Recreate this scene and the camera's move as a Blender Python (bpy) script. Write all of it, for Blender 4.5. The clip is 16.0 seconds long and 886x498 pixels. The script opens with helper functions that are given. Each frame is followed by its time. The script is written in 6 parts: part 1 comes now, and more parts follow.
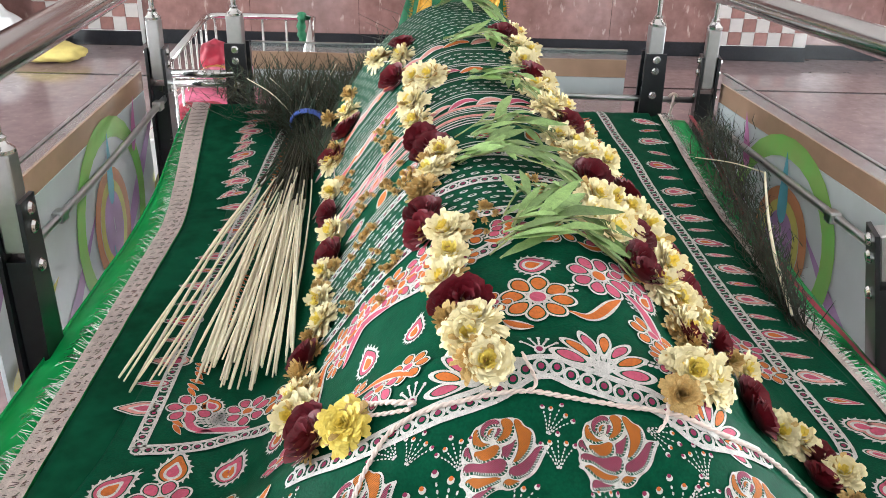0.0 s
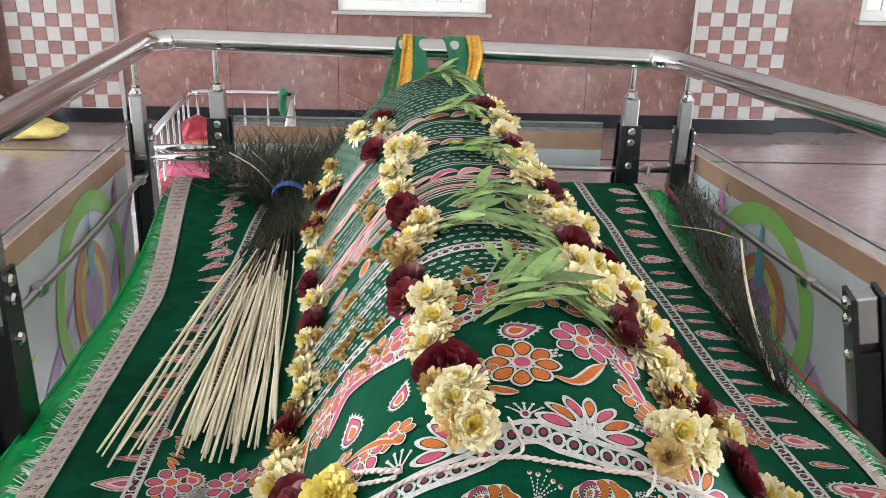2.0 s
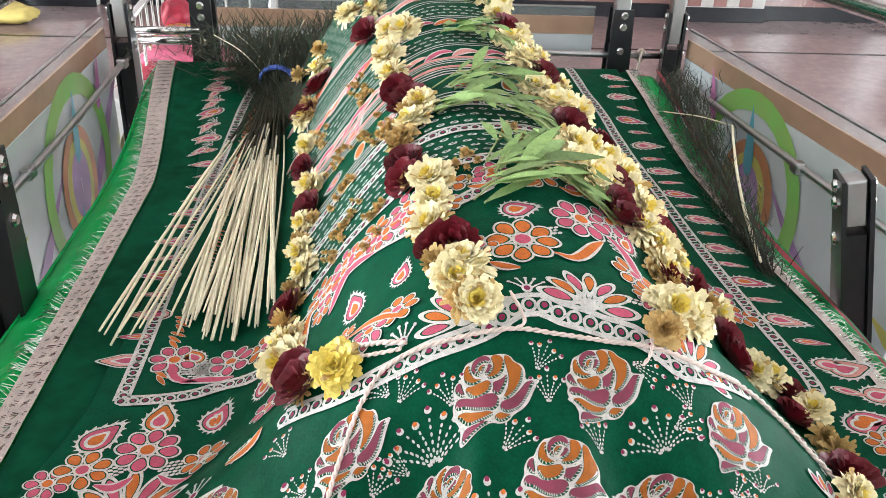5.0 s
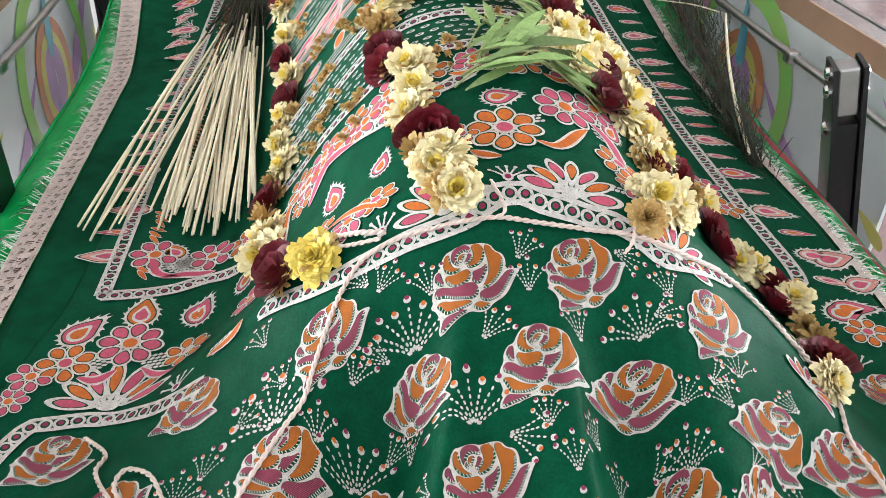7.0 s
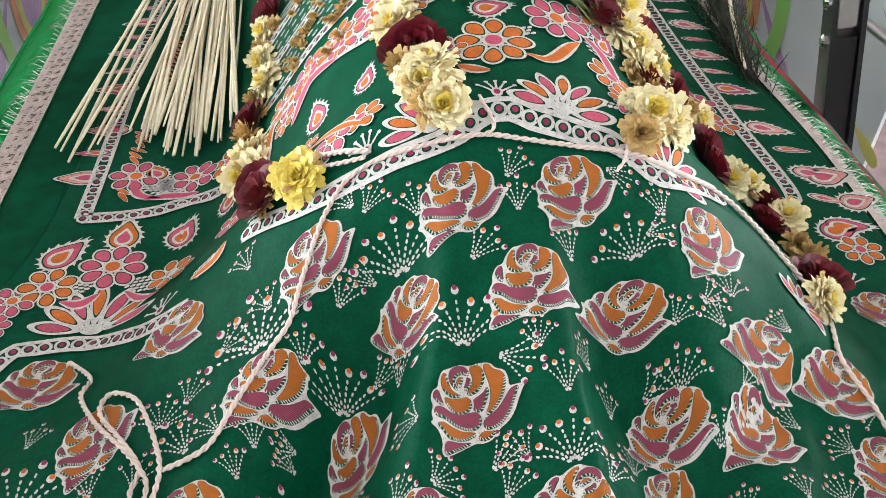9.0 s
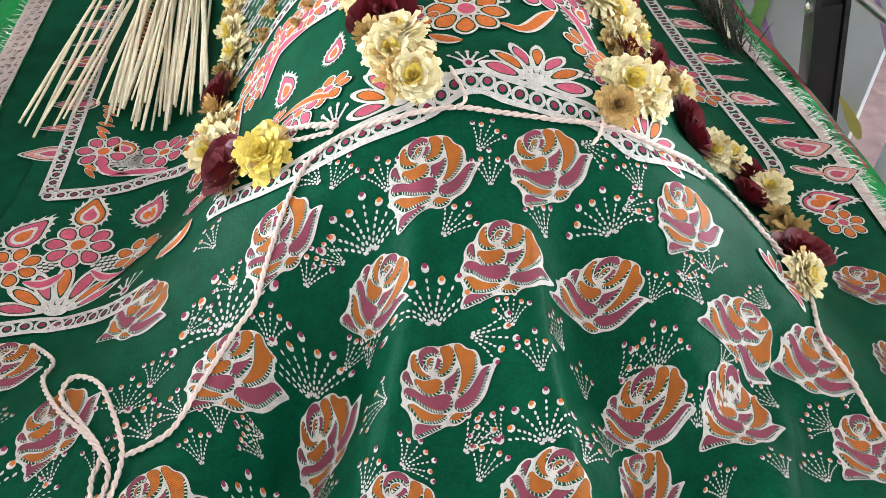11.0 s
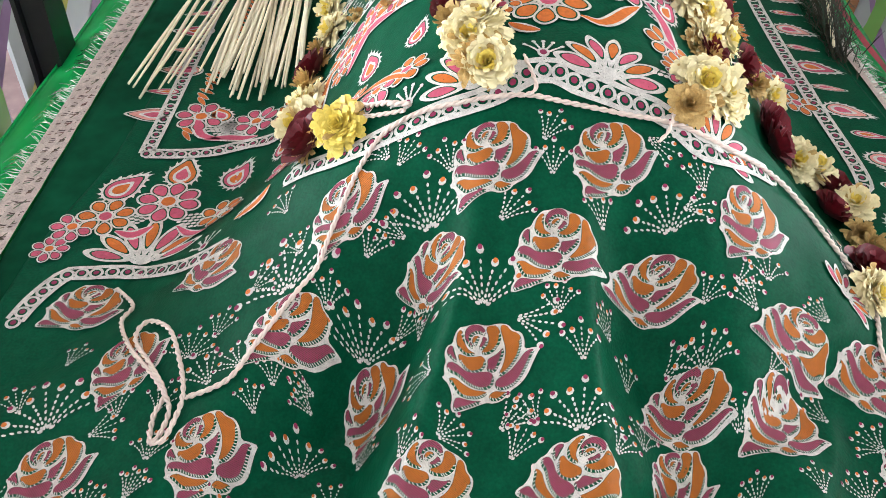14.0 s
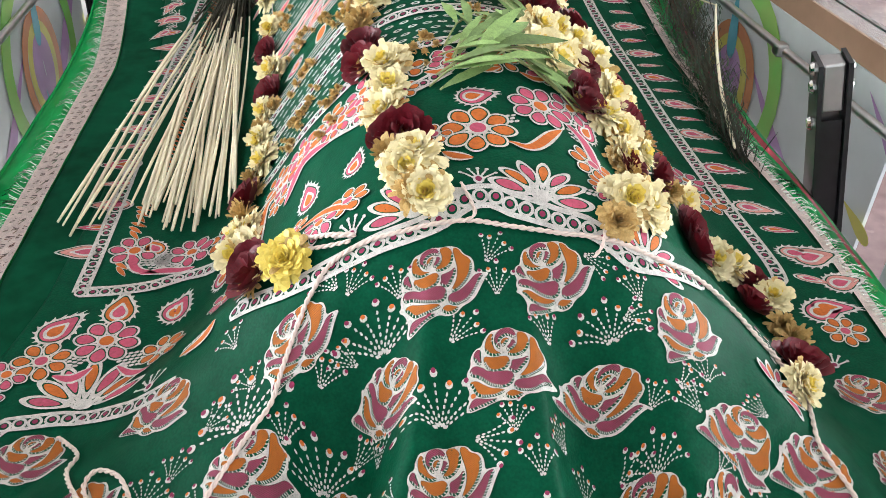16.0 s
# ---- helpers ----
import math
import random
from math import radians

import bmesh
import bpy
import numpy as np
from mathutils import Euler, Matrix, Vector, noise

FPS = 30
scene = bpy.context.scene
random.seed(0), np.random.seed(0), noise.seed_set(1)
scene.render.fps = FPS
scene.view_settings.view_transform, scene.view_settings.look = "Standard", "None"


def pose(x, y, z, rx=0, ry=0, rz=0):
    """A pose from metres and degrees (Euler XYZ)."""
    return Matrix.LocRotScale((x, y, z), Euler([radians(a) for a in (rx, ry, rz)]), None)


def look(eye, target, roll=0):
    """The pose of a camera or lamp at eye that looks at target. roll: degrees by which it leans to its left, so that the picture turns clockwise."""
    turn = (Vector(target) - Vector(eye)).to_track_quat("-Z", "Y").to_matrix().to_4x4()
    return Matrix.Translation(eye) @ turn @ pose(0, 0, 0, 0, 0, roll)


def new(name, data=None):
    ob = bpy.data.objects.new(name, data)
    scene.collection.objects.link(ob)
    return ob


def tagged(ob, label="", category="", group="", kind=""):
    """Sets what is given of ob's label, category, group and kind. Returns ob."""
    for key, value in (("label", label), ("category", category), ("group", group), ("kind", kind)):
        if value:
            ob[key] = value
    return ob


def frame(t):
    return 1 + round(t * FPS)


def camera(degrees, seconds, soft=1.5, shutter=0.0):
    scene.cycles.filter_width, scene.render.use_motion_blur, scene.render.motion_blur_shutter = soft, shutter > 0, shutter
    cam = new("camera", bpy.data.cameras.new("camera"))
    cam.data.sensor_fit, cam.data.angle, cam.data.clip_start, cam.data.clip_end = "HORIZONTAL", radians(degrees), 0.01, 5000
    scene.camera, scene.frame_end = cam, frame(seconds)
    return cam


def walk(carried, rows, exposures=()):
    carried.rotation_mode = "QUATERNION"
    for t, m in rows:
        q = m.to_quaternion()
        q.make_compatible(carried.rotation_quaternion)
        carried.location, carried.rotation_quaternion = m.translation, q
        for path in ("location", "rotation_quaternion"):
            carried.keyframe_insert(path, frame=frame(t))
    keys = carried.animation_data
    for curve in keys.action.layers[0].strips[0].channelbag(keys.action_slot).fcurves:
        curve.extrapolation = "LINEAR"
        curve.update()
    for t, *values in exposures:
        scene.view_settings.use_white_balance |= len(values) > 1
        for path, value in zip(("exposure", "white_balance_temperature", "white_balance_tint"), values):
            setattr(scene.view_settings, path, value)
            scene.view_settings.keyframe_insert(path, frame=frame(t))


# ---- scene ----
cam = camera(54.8, 16.0, soft=0.8)
PATH = [
    (0, (0.183, 0.306, 1.599), (0.179, 2.115, 0.746), 1.4),
    (0.5, (0.184, 0.301, 1.597), (0.193, 2.141, 0.813), 1.3),
    (1, (0.185, 0.289, 1.602), (0.197, 2.179, 0.947), 1.2),
    (1.5, (0.181, 0.286, 1.601), (0.208, 2.187, 0.979), 1.3),
    (2, (0.178, 0.295, 1.595), (0.218, 2.17, 0.9), 1.3),
    (2.5, (0.177, 0.301, 1.596), (0.22, 2.15, 0.837), 1.3),
    (3, (0.174, 0.302, 1.59), (0.226, 2.13, 0.78), 1.3),
    (3.2, (0.177, 0.307, 1.588), (0.23, 2.126, 0.758), 1.3),
    (5.3, (0.152, 0.282, 1.575), (0.245, 2.029, 0.606), 2.0),
    (5.5, (0.153, 0.284, 1.572), (0.248, 2.005, 0.558), 1.9),
    (6, (0.162, 0.287, 1.568), (0.264, 1.974, 0.497), 2.1),
    (6.5, (0.169, 0.289, 1.561), (0.272, 1.956, 0.461), 2.0),
    (7, (0.168, 0.292, 1.559), (0.276, 1.946, 0.439), 2.1),
    (7.5, (0.155, 0.297, 1.553), (0.268, 1.941, 0.42), 2.1),
    (8, (0.164, 0.3, 1.551), (0.283, 1.916, 0.379), 2.2),
    (8.5, (0.171, 0.304, 1.55), (0.291, 1.878, 0.322), 2.1),
    (9, (0.173, 0.31, 1.544), (0.301, 1.852, 0.277), 2.3),
    (9.2, (0.171, 0.311, 1.541), (0.321, 1.847, 0.269), 2.7),
    (11.5, (0.207, 0.334, 1.532), (0.36, 1.825, 0.208), 2.5),
    (12, (0.217, 0.33, 1.54), (0.379, 1.817, 0.212), 2.6),
    (12.5, (0.213, 0.324, 1.54), (0.351, 1.812, 0.21), 2.3),
    (13, (0.234, 0.302, 1.548), (0.261, 1.791, 0.213), 1.7),
    (13.5, (0.238, 0.303, 1.543), (0.205, 1.789, 0.205), 1.9),
    (14, (0.234, 0.306, 1.541), (0.157, 1.791, 0.204), 1.9),
    (14.5, (0.234, 0.306, 1.541), (0.142, 1.793, 0.206), 2.1),
    (15, (0.221, 0.318, 1.539), (0.195, 1.816, 0.214), 2.6),
    (15.5, (0.196, 0.31, 1.577), (0.242, 1.827, 0.275), 2.6),
    (16, (0.203, 0.304, 1.577), (0.306, 1.935, 0.424), 2.2),
]
walk(cam, [(t, look(eye, target, roll)) for t, eye, target, roll in PATH],
     [(0, 0.32), (0.5, 0.25), (1.0, 0.12), (1.5, 0.08), (2.0, 0.12), (2.6, 0.24), (3.2, 0.29), (5.3, 0.40), (9.2, 0.37), (11.3, 0.45), (15.0, 0.45), (16.0, 0.40)])

# ---- world, lamps ----
world = bpy.data.worlds.new("hall_sky")
world.use_nodes = True
scene.world = world
sky = world.node_tree.nodes.new("ShaderNodeTexSky")
sky.sky_type, sky.sun_disc = "NISHITA", False
sky.sun_elevation, sky.sun_rotation = radians(48), radians(200)
world.node_tree.links.new(sky.outputs[0], world.node_tree.nodes["Background"].inputs[0])
world.node_tree.nodes["Background"].inputs[1].default_value = 0.12


def area_lamp(name, eye, target, width, height, watts, colour=(0.86, 0.95, 1.0)):
    data = bpy.data.lights.new(name, "AREA")
    data.shape, data.size, data.size_y = "RECTANGLE", width, height
    data.energy, data.color = watts, colour
    ob = new(name, data)
    ob.matrix_world = look(eye, target)
    return ob


# ---- materials ----
def material(name, colour, rough=0.6, metal=0.0, vary=0.15, scale=30.0, bump=0.0, second=None, sheen=0.0, rand=0.0, coords="Object", spec=0.5):
    m = bpy.data.materials.new(name)
    m.use_nodes = True
    n, l = m.node_tree.nodes, m.node_tree.links
    b = n["Principled BSDF"]
    b.inputs["Roughness"].default_value, b.inputs["Metallic"].default_value = rough, metal
    b.inputs["Sheen Weight"].default_value = sheen
    b.inputs["Specular IOR Level"].default_value = spec
    tc = n.new("ShaderNodeTexCoord")
    big, fine = n.new("ShaderNodeTexNoise"), n.new("ShaderNodeTexNoise")
    big.inputs["Scale"].default_value, fine.inputs["Scale"].default_value = scale * 0.15, scale
    big.inputs["Detail"].default_value, fine.inputs["Detail"].default_value = 4, 5
    for t in (big, fine):
        l.new(tc.outputs[coords], t.inputs["Vector"])
    add = n.new("ShaderNodeMath")
    add.operation = "ADD"
    l.new(big.outputs[0], add.inputs[0])
    l.new(fine.outputs[0], add.inputs[1])
    ramp = n.new("ShaderNodeMapRange")
    ramp.inputs["From Min"].default_value, ramp.inputs["From Max"].default_value = 0.65, 1.35
    l.new(add.outputs[0], ramp.inputs["Value"])
    mix = n.new("ShaderNodeMix")
    mix.data_type = "RGBA"
    dark = tuple(c * (1 - vary) for c in colour) if second is None else second
    light = tuple(min(1, c * (1 + vary)) for c in colour)
    mix.inputs[6].default_value, mix.inputs[7].default_value = (*dark, 1), (*light, 1)
    l.new(ramp.outputs[0], mix.inputs[0])
    out = mix.outputs[2]
    if rand:
        info, hsv, mr = n.new("ShaderNodeObjectInfo"), n.new("ShaderNodeHueSaturation"), n.new("ShaderNodeMapRange")
        mr.inputs["To Min"].default_value, mr.inputs["To Max"].default_value = 1 - rand, 1 + rand
        l.new(info.outputs["Random"], mr.inputs["Value"])
        l.new(mr.outputs[0], hsv.inputs["Value"])
        l.new(out, hsv.inputs["Color"])
        out = hsv.outputs[0]
    l.new(out, b.inputs["Base Color"])
    if bump:
        bp = n.new("ShaderNodeBump")
        bp.inputs["Strength"].default_value, bp.inputs["Distance"].default_value = bump, 0.004
        l.new(fine.outputs[0], bp.inputs["Height"])
        l.new(bp.outputs[0], b.inputs["Normal"])
    return m


def granite(name, colour, dark, pale, rough):
    """Polished stone: clouded grain with dark flecks and pale chips."""
    m = material(name, colour, rough, vary=0.2, scale=14, second=dark, rand=0.06)
    n, l = m.node_tree.nodes, m.node_tree.links
    b = n["Principled BSDF"]
    tc = [x for x in n if x.type == "TEX_COORD"][0]
    mp, ns = n.new("ShaderNodeMapping"), n.new("ShaderNodeTexNoise")
    mp.inputs["Scale"].default_value = (1, 1, 0.35)
    mp.inputs["Rotation"].default_value = (0.0, 0.5, 0.0)
    ns.inputs["Scale"].default_value, ns.inputs["Detail"].default_value = 26, 3
    l.new(tc.outputs["Object"], mp.inputs[0])
    l.new(mp.outputs[0], ns.inputs["Vector"])
    mr = n.new("ShaderNodeMapRange")
    mr.inputs["From Min"].default_value, mr.inputs["From Max"].default_value = 0.62, 0.74
    l.new(ns.outputs[0], mr.inputs["Value"])
    mix = n.new("ShaderNodeMix")
    mix.data_type = "RGBA"
    src = b.inputs["Base Color"].links[0].from_socket
    l.new(mr.outputs[0], mix.inputs[0])
    l.new(src, mix.inputs[6])
    mix.inputs[7].default_value = (*pale, 1)
    l.new(mix.outputs[2], b.inputs["Base Color"])
    return m


def hatched(name, colour, line, scale=420.0, amount=0.35, wobble=1.5):
    """Foil print with fine hatching."""
    m = material(name, colour, 0.55, vary=0.25, scale=160, spec=0.12)
    n, l = m.node_tree.nodes, m.node_tree.links
    b = n["Principled BSDF"]
    tc = [x for x in n if x.type == "TEX_COORD"][0]
    wv = n.new("ShaderNodeTexWave")
    wv.bands_direction = "DIAGONAL"
    wv.inputs["Scale"].default_value, wv.inputs["Distortion"].default_value = scale / 3.1, wobble
    wv.inputs["Detail Scale"].default_value = 1.5
    l.new(tc.outputs["Object"], wv.inputs["Vector"])
    mr = n.new("ShaderNodeMapRange")
    mr.inputs["From Min"].default_value, mr.inputs["From Max"].default_value = 1 - amount, 1 - amount + 0.12
    l.new(wv.outputs["Fac"], mr.inputs["Value"])
    mix = n.new("ShaderNodeMix")
    mix.data_type = "RGBA"
    l.new(mr.outputs[0], mix.inputs[0])
    l.new(b.inputs["Base Color"].links[0].from_socket, mix.inputs[6])
    mix.inputs[7].default_value = (*line, 1)
    l.new(mix.outputs[2], b.inputs["Base Color"])
    return m


def worn(m, ground=(0.001, 0.05, 0.023), share=0.335):
    """Printed foil with small gaps through which the green cloth shows."""
    n, l = m.node_tree.nodes, m.node_tree.links
    b = n["Principled BSDF"]
    tc = [x for x in n if x.type == "TEX_COORD"][0]
    ns, mr, mix = n.new("ShaderNodeTexNoise"), n.new("ShaderNodeMapRange"), n.new("ShaderNodeMix")
    ns.inputs["Scale"].default_value, ns.inputs["Detail"].default_value = 520, 3
    mr.inputs["From Min"].default_value, mr.inputs["From Max"].default_value = share - 0.05, share
    mix.data_type = "RGBA"
    l.new(tc.outputs["Object"], ns.inputs["Vector"])
    l.new(ns.outputs[0], mr.inputs["Value"])
    l.new(mr.outputs[0], mix.inputs[0])
    mix.inputs[6].default_value = (*ground, 1)
    l.new(b.inputs["Base Color"].links[0].from_socket, mix.inputs[7])
    l.new(mix.outputs[2], b.inputs["Base Color"])
    return m


WALL = granite("rose_granite", (0.255, 0.136, 0.122), (0.168, 0.083, 0.073), (0.39, 0.265, 0.24), 0.14)
FLOOR = granite("floor_granite", (0.25, 0.178, 0.178), (0.175, 0.121, 0.12), (0.34, 0.25, 0.245), 0.11)
SKIRT = material("black_granite", (0.012, 0.012, 0.015), 0.25, spec=0.3, vary=0.3, scale=60)
TILE_W = material("cream_tile", (0.45, 0.405, 0.385), 0.25, vary=0.06, scale=20, rand=0.05)
TILE_P = material("rose_tile", (0.24, 0.115, 0.10), 0.25, vary=0.2, scale=30, rand=0.1)
PLASTER = material("white_plaster", (0.78, 0.76, 0.73), 0.8, vary=0.04, scale=8)
MARBLE = material("grey_marble", (0.62, 0.60, 0.58), 0.3, vary=0.1, scale=9)
STEEL = material("polished_steel", (0.62, 0.61, 0.60), 0.16, 1.0, vary=0.06, scale=40)
STEEL_D = material("brushed_steel", (0.50, 0.50, 0.50), 0.32, 1.0, vary=0.08, scale=60)
BLACK = material("black_enamel", (0.012, 0.013, 0.016), 0.3, vary=0.3, scale=50)
BROWNWOOD = material("dark_brown_paint", (0.07, 0.022, 0.018), 0.4, vary=0.25, scale=12)
VELVET = material("dark_green_velvet", (0.003, 0.062, 0.029), 0.9, vary=0.35, scale=26, bump=0.15, sheen=0.0, second=(0.002, 0.034, 0.016), spec=0.06)
PRINTED = material("green_satin", (0.0010, 0.060, 0.028), 0.50, vary=0.25, scale=300, bump=0.15, sheen=0.0, spec=0.05)
SATIN = material("bright_green_satin", (0.003, 0.36, 0.085), 0.4, vary=0.2, scale=30, bump=0.1, sheen=0.0, spec=0.12)
WHITE_P = material("white_print", (0.56, 0.54, 0.51), 0.6, vary=0.3, scale=700, spec=0.1)
ORANGE_P = hatched("orange_print", (0.46, 0.13, 0.018), (0.08, 0.05, 0.02), 760, 0.20)
PINK_P = hatched("pink_print", (0.34, 0.05, 0.11), (0.02, 0.045, 0.03), 700, 0.32)
ORANGE_F = material("orange_flat_print", (0.54, 0.14, 0.03), 0.6, vary=0.25, scale=220, spec=0.12)
PINK_F = material("pink_flat_print", (0.50, 0.09, 0.15), 0.6, vary=0.25, scale=220, spec=0.12)
PALEPINK = material("pale_pink_print", (0.62, 0.27, 0.24), 0.6, vary=0.25, scale=160, spec=0.12)
DARK_P = material("maroon_print", (0.24, 0.03, 0.08), 0.6, vary=0.2, scale=200, spec=0.12)
for m in (WHITE_P, ORANGE_P, PINK_P, ORANGE_F, PINK_F, PALEPINK):
    worn(m)
LACE = material("silver_pink_lace", (0.60, 0.50, 0.46), 0.4, 0.1, vary=0.3, scale=420, bump=0.6)
STITCH = material("dark_stitching", (0.10, 0.06, 0.055), 0.5, vary=0.4, scale=200)
STITCH_G = material("green_red_stitching", (0.02, 0.14, 0.07), 0.5, vary=0.4, scale=90, second=(0.22, 0.03, 0.03))
TINSEL = material("silver_tinsel", (0.62, 0.68, 0.62), 0.2, 1.0, vary=0.1, scale=60)
GOLD = material("gold_brocade", (0.62, 0.34, 0.05), 0.35, 0.6, vary=0.4, scale=160, bump=0.6)
GREENCLOTH = material("green_cotton", (0.004, 0.13, 0.05), 0.65, vary=0.2, scale=60, bump=0.2, sheen=0.1)
RED = material("red_cloth", (0.30, 0.010, 0.03), 0.55, vary=0.3, scale=50, sheen=0.1)
PINKCLOTH = material("pink_cloth", (0.62, 0.12, 0.22), 0.6, vary=0.35, scale=40, sheen=0.1)
CREAM = material("cream_petal", (0.90, 0.79, 0.48), 0.6, vary=0.08, scale=90, rand=0.07)
YELLOW = material("yellow_petal", (0.88, 0.70, 0.15), 0.55, vary=0.12, scale=90, rand=0.06)
DRY = material("dried_petal", (0.60, 0.40, 0.15), 0.75, vary=0.25, scale=90, rand=0.15)
MAROON = material("maroon_petal", (0.16, 0.003, 0.013), 0.5, vary=0.4, scale=70, sheen=0.05, rand=0.15)
LEAF = material("fresh_leaf", (0.20, 0.31, 0.10), 0.45, vary=0.35, scale=60, rand=0.4)
STEM = material("leaf_stem", (0.30, 0.34, 0.14), 0.5, vary=0.2, scale=60)
STRAW = material("pale_quill", (0.92, 0.80, 0.60), 0.4, vary=0.16, scale=60, rand=0.18)
BARB = material("dark_feather", (0.050, 0.046, 0.028), 0.45, vary=0.5, scale=30, second=(0.012, 0.014, 0.010), spec=0.15)
BARB_G = material("green_feather", (0.030, 0.060, 0.036), 0.4, 0.0, vary=0.5, scale=30, spec=0.25)
GRILLE = material("grey_grille_paint", (0.36, 0.40, 0.38), 0.5, vary=0.1, scale=20)
BLUE = material("blue_thread", (0.05, 0.10, 0.42), 0.6, vary=0.3, scale=60)
CORD = material("pink_white_cord", (0.74, 0.60, 0.54), 0.8, vary=0.12, scale=150, bump=0.4)
BAGW = material("white_sack", (0.70, 0.70, 0.70), 0.6, vary=0.1, scale=12)
BAGY = material("yellow_cloth", (0.62, 0.50, 0.16), 0.7, vary=0.2, scale=14)
PAINT = {
    "white": material("milky_glass_paint", (0.62, 0.66, 0.68), 0.12, vary=0.08, scale=10),
    "brown": material("tan_glass_paint", (0.46, 0.29, 0.20), 0.2, vary=0.15, scale=14),
    "green": material("green_glass_paint", (0.16, 0.46, 0.10), 0.2, vary=0.45, scale=12, second=(0.35, 0.52, 0.16)),
    "pink": material("magenta_glass_paint", (0.52, 0.16, 0.42), 0.2, vary=0.3, scale=12, second=(0.60, 0.30, 0.42)),
    "violet": material("violet_glass_paint", (0.46, 0.28, 0.52), 0.2, vary=0.25, scale=12),
    "orange": material("orange_glass_paint", (0.62, 0.27, 0.13), 0.2, vary=0.2, scale=12),
    "yellow": material("yellow_glass_paint", (0.66, 0.60, 0.16), 0.2, vary=0.2, scale=12),
    "blue": material("blue_glass_paint", (0.14, 0.46, 0.58), 0.2, vary=0.25, scale=12),
}
GLOW = bpy.data.materials.new("daylight_backdrop")
GLOW.use_nodes = True
GLOW.node_tree.nodes["Principled BSDF"].inputs["Emission Color"].default_value = (0.93, 1.0, 0.97, 1)
GLOW.node_tree.nodes["Principled BSDF"].inputs["Emission Strength"].default_value = 0.95
GLASS = bpy.data.materials.new("clear_glass")
GLASS.use_nodes = True
_g = GLASS.node_tree.nodes["Principled BSDF"]
_g.inputs["Alpha"].default_value, _g.inputs["Roughness"].default_value = 0.14, 0.05
_g.inputs["Base Color"].default_value, _g.inputs["IOR"].default_value = (0.62, 0.68, 0.66, 1), 1.45


# ---- mesh helpers ----
class Geo:
    """Collects vertices and faces for one mesh."""

    def __init__(self):
        self.v, self.f, self.m = [], [], []

    def add(self, verts, faces, mi=0):
        k = len(self.v)
        self.v += [tuple(p) for p in verts]
        self.f += [tuple(i + k for i in f) for f in faces]
        self.m += [mi] * len(faces)
        return self

    def box(self, centre, size, mat=None, mi=0, bevel=0.0):
        bm = bmesh.new()
        bmesh.ops.create_cube(bm, size=1.0, matrix=Matrix.Diagonal((*size, 1)))
        if bevel:
            bmesh.ops.bevel(bm, geom=bm.edges[:], offset=bevel, segments=2, affect="EDGES", profile=0.5)
        t = Matrix.Translation(centre) @ (mat or Matrix())
        bm.verts.index_update()
        self.add([t @ v.co for v in bm.verts], [[v.index for v in f.verts] for f in bm.faces], mi)
        bm.free()
        return self

    def tube(self, path, radius, n=8, mi=0, cap=True, taper=None):
        path = [Vector(p) for p in path]
        verts, faces = [], []
        last = None
        for i, p in enumerate(path):
            d = (path[min(i + 1, len(path) - 1)] - path[max(i - 1, 0)]).normalized()
            side = last if last is not None else (d.orthogonal())
            side = (side - d * side.dot(d)).normalized()
            last = side
            up = d.cross(side)
            r = radius * (taper[i] if taper else 1.0)
            for j in range(n):
                a = 2 * math.pi * j / n
                verts.append(p + r * (math.cos(a) * side + math.sin(a) * up))
        for i in range(len(path) - 1):
            for j in range(n):
                k = (j + 1) % n
                faces.append((i * n + j, i * n + k, (i + 1) * n + k, (i + 1) * n + j))
        if cap:
            faces.append(tuple(range(n))[::-1])
            faces.append(tuple((len(path) - 1) * n + j for j in range(n)))
        return self.add(verts, faces, mi)

    def make(self, name, mats, parent=None, label="", smooth=False, mesh_only=False):
        me = bpy.data.meshes.new(name)
        me.from_pydata(self.v, [], self.f)
        for m in mats if isinstance(mats, (list, tuple)) else [mats]:
            me.materials.append(m)
        me.polygons.foreach_set("material_index", self.m)
        if smooth:
            me.polygons.foreach_set("use_smooth", [True] * len(self.f))
        me.update()
        if mesh_only:
            return me
        ob = new(name, me)
        if parent is not None:
            ob.parent = parent
        if label:
            ob["label"] = label
        return ob


def thing(name, label, category, group="", at=(0, 0, 0)):
    ob = new(name)
    ob.empty_display_size = 0.05
    ob.location = at
    return tagged(ob, label, category, group)


def curve(points, per=8):
    """Smooth open curve through the points."""
    p = [Vector(q) for q in points]
    p = [2 * p[0] - p[1]] + p + [2 * p[-1] - p[-2]]
    out = []
    for i in range(1, len(p) - 2):
        a, b, c, d = p[i - 1:i + 3]
        for k in range(per):
            t = k / per
            out.append(0.5 * ((2 * b) + (c - a) * t + (2 * a - 5 * b + 4 * c - d) * t * t + (3 * b - a - 3 * c + d) * t ** 3))
    return out + [p[-2]]


BASE = 0.79          # height of the covered platform top


def ease(a):
    a = min(1.0, max(0.0, a))
    return a * a * (3 - 2 * a)


def fold(th, at, width, amp):
    """A soft ridge."""
    d = (th - at) / width
    return amp * math.exp(-d * d)


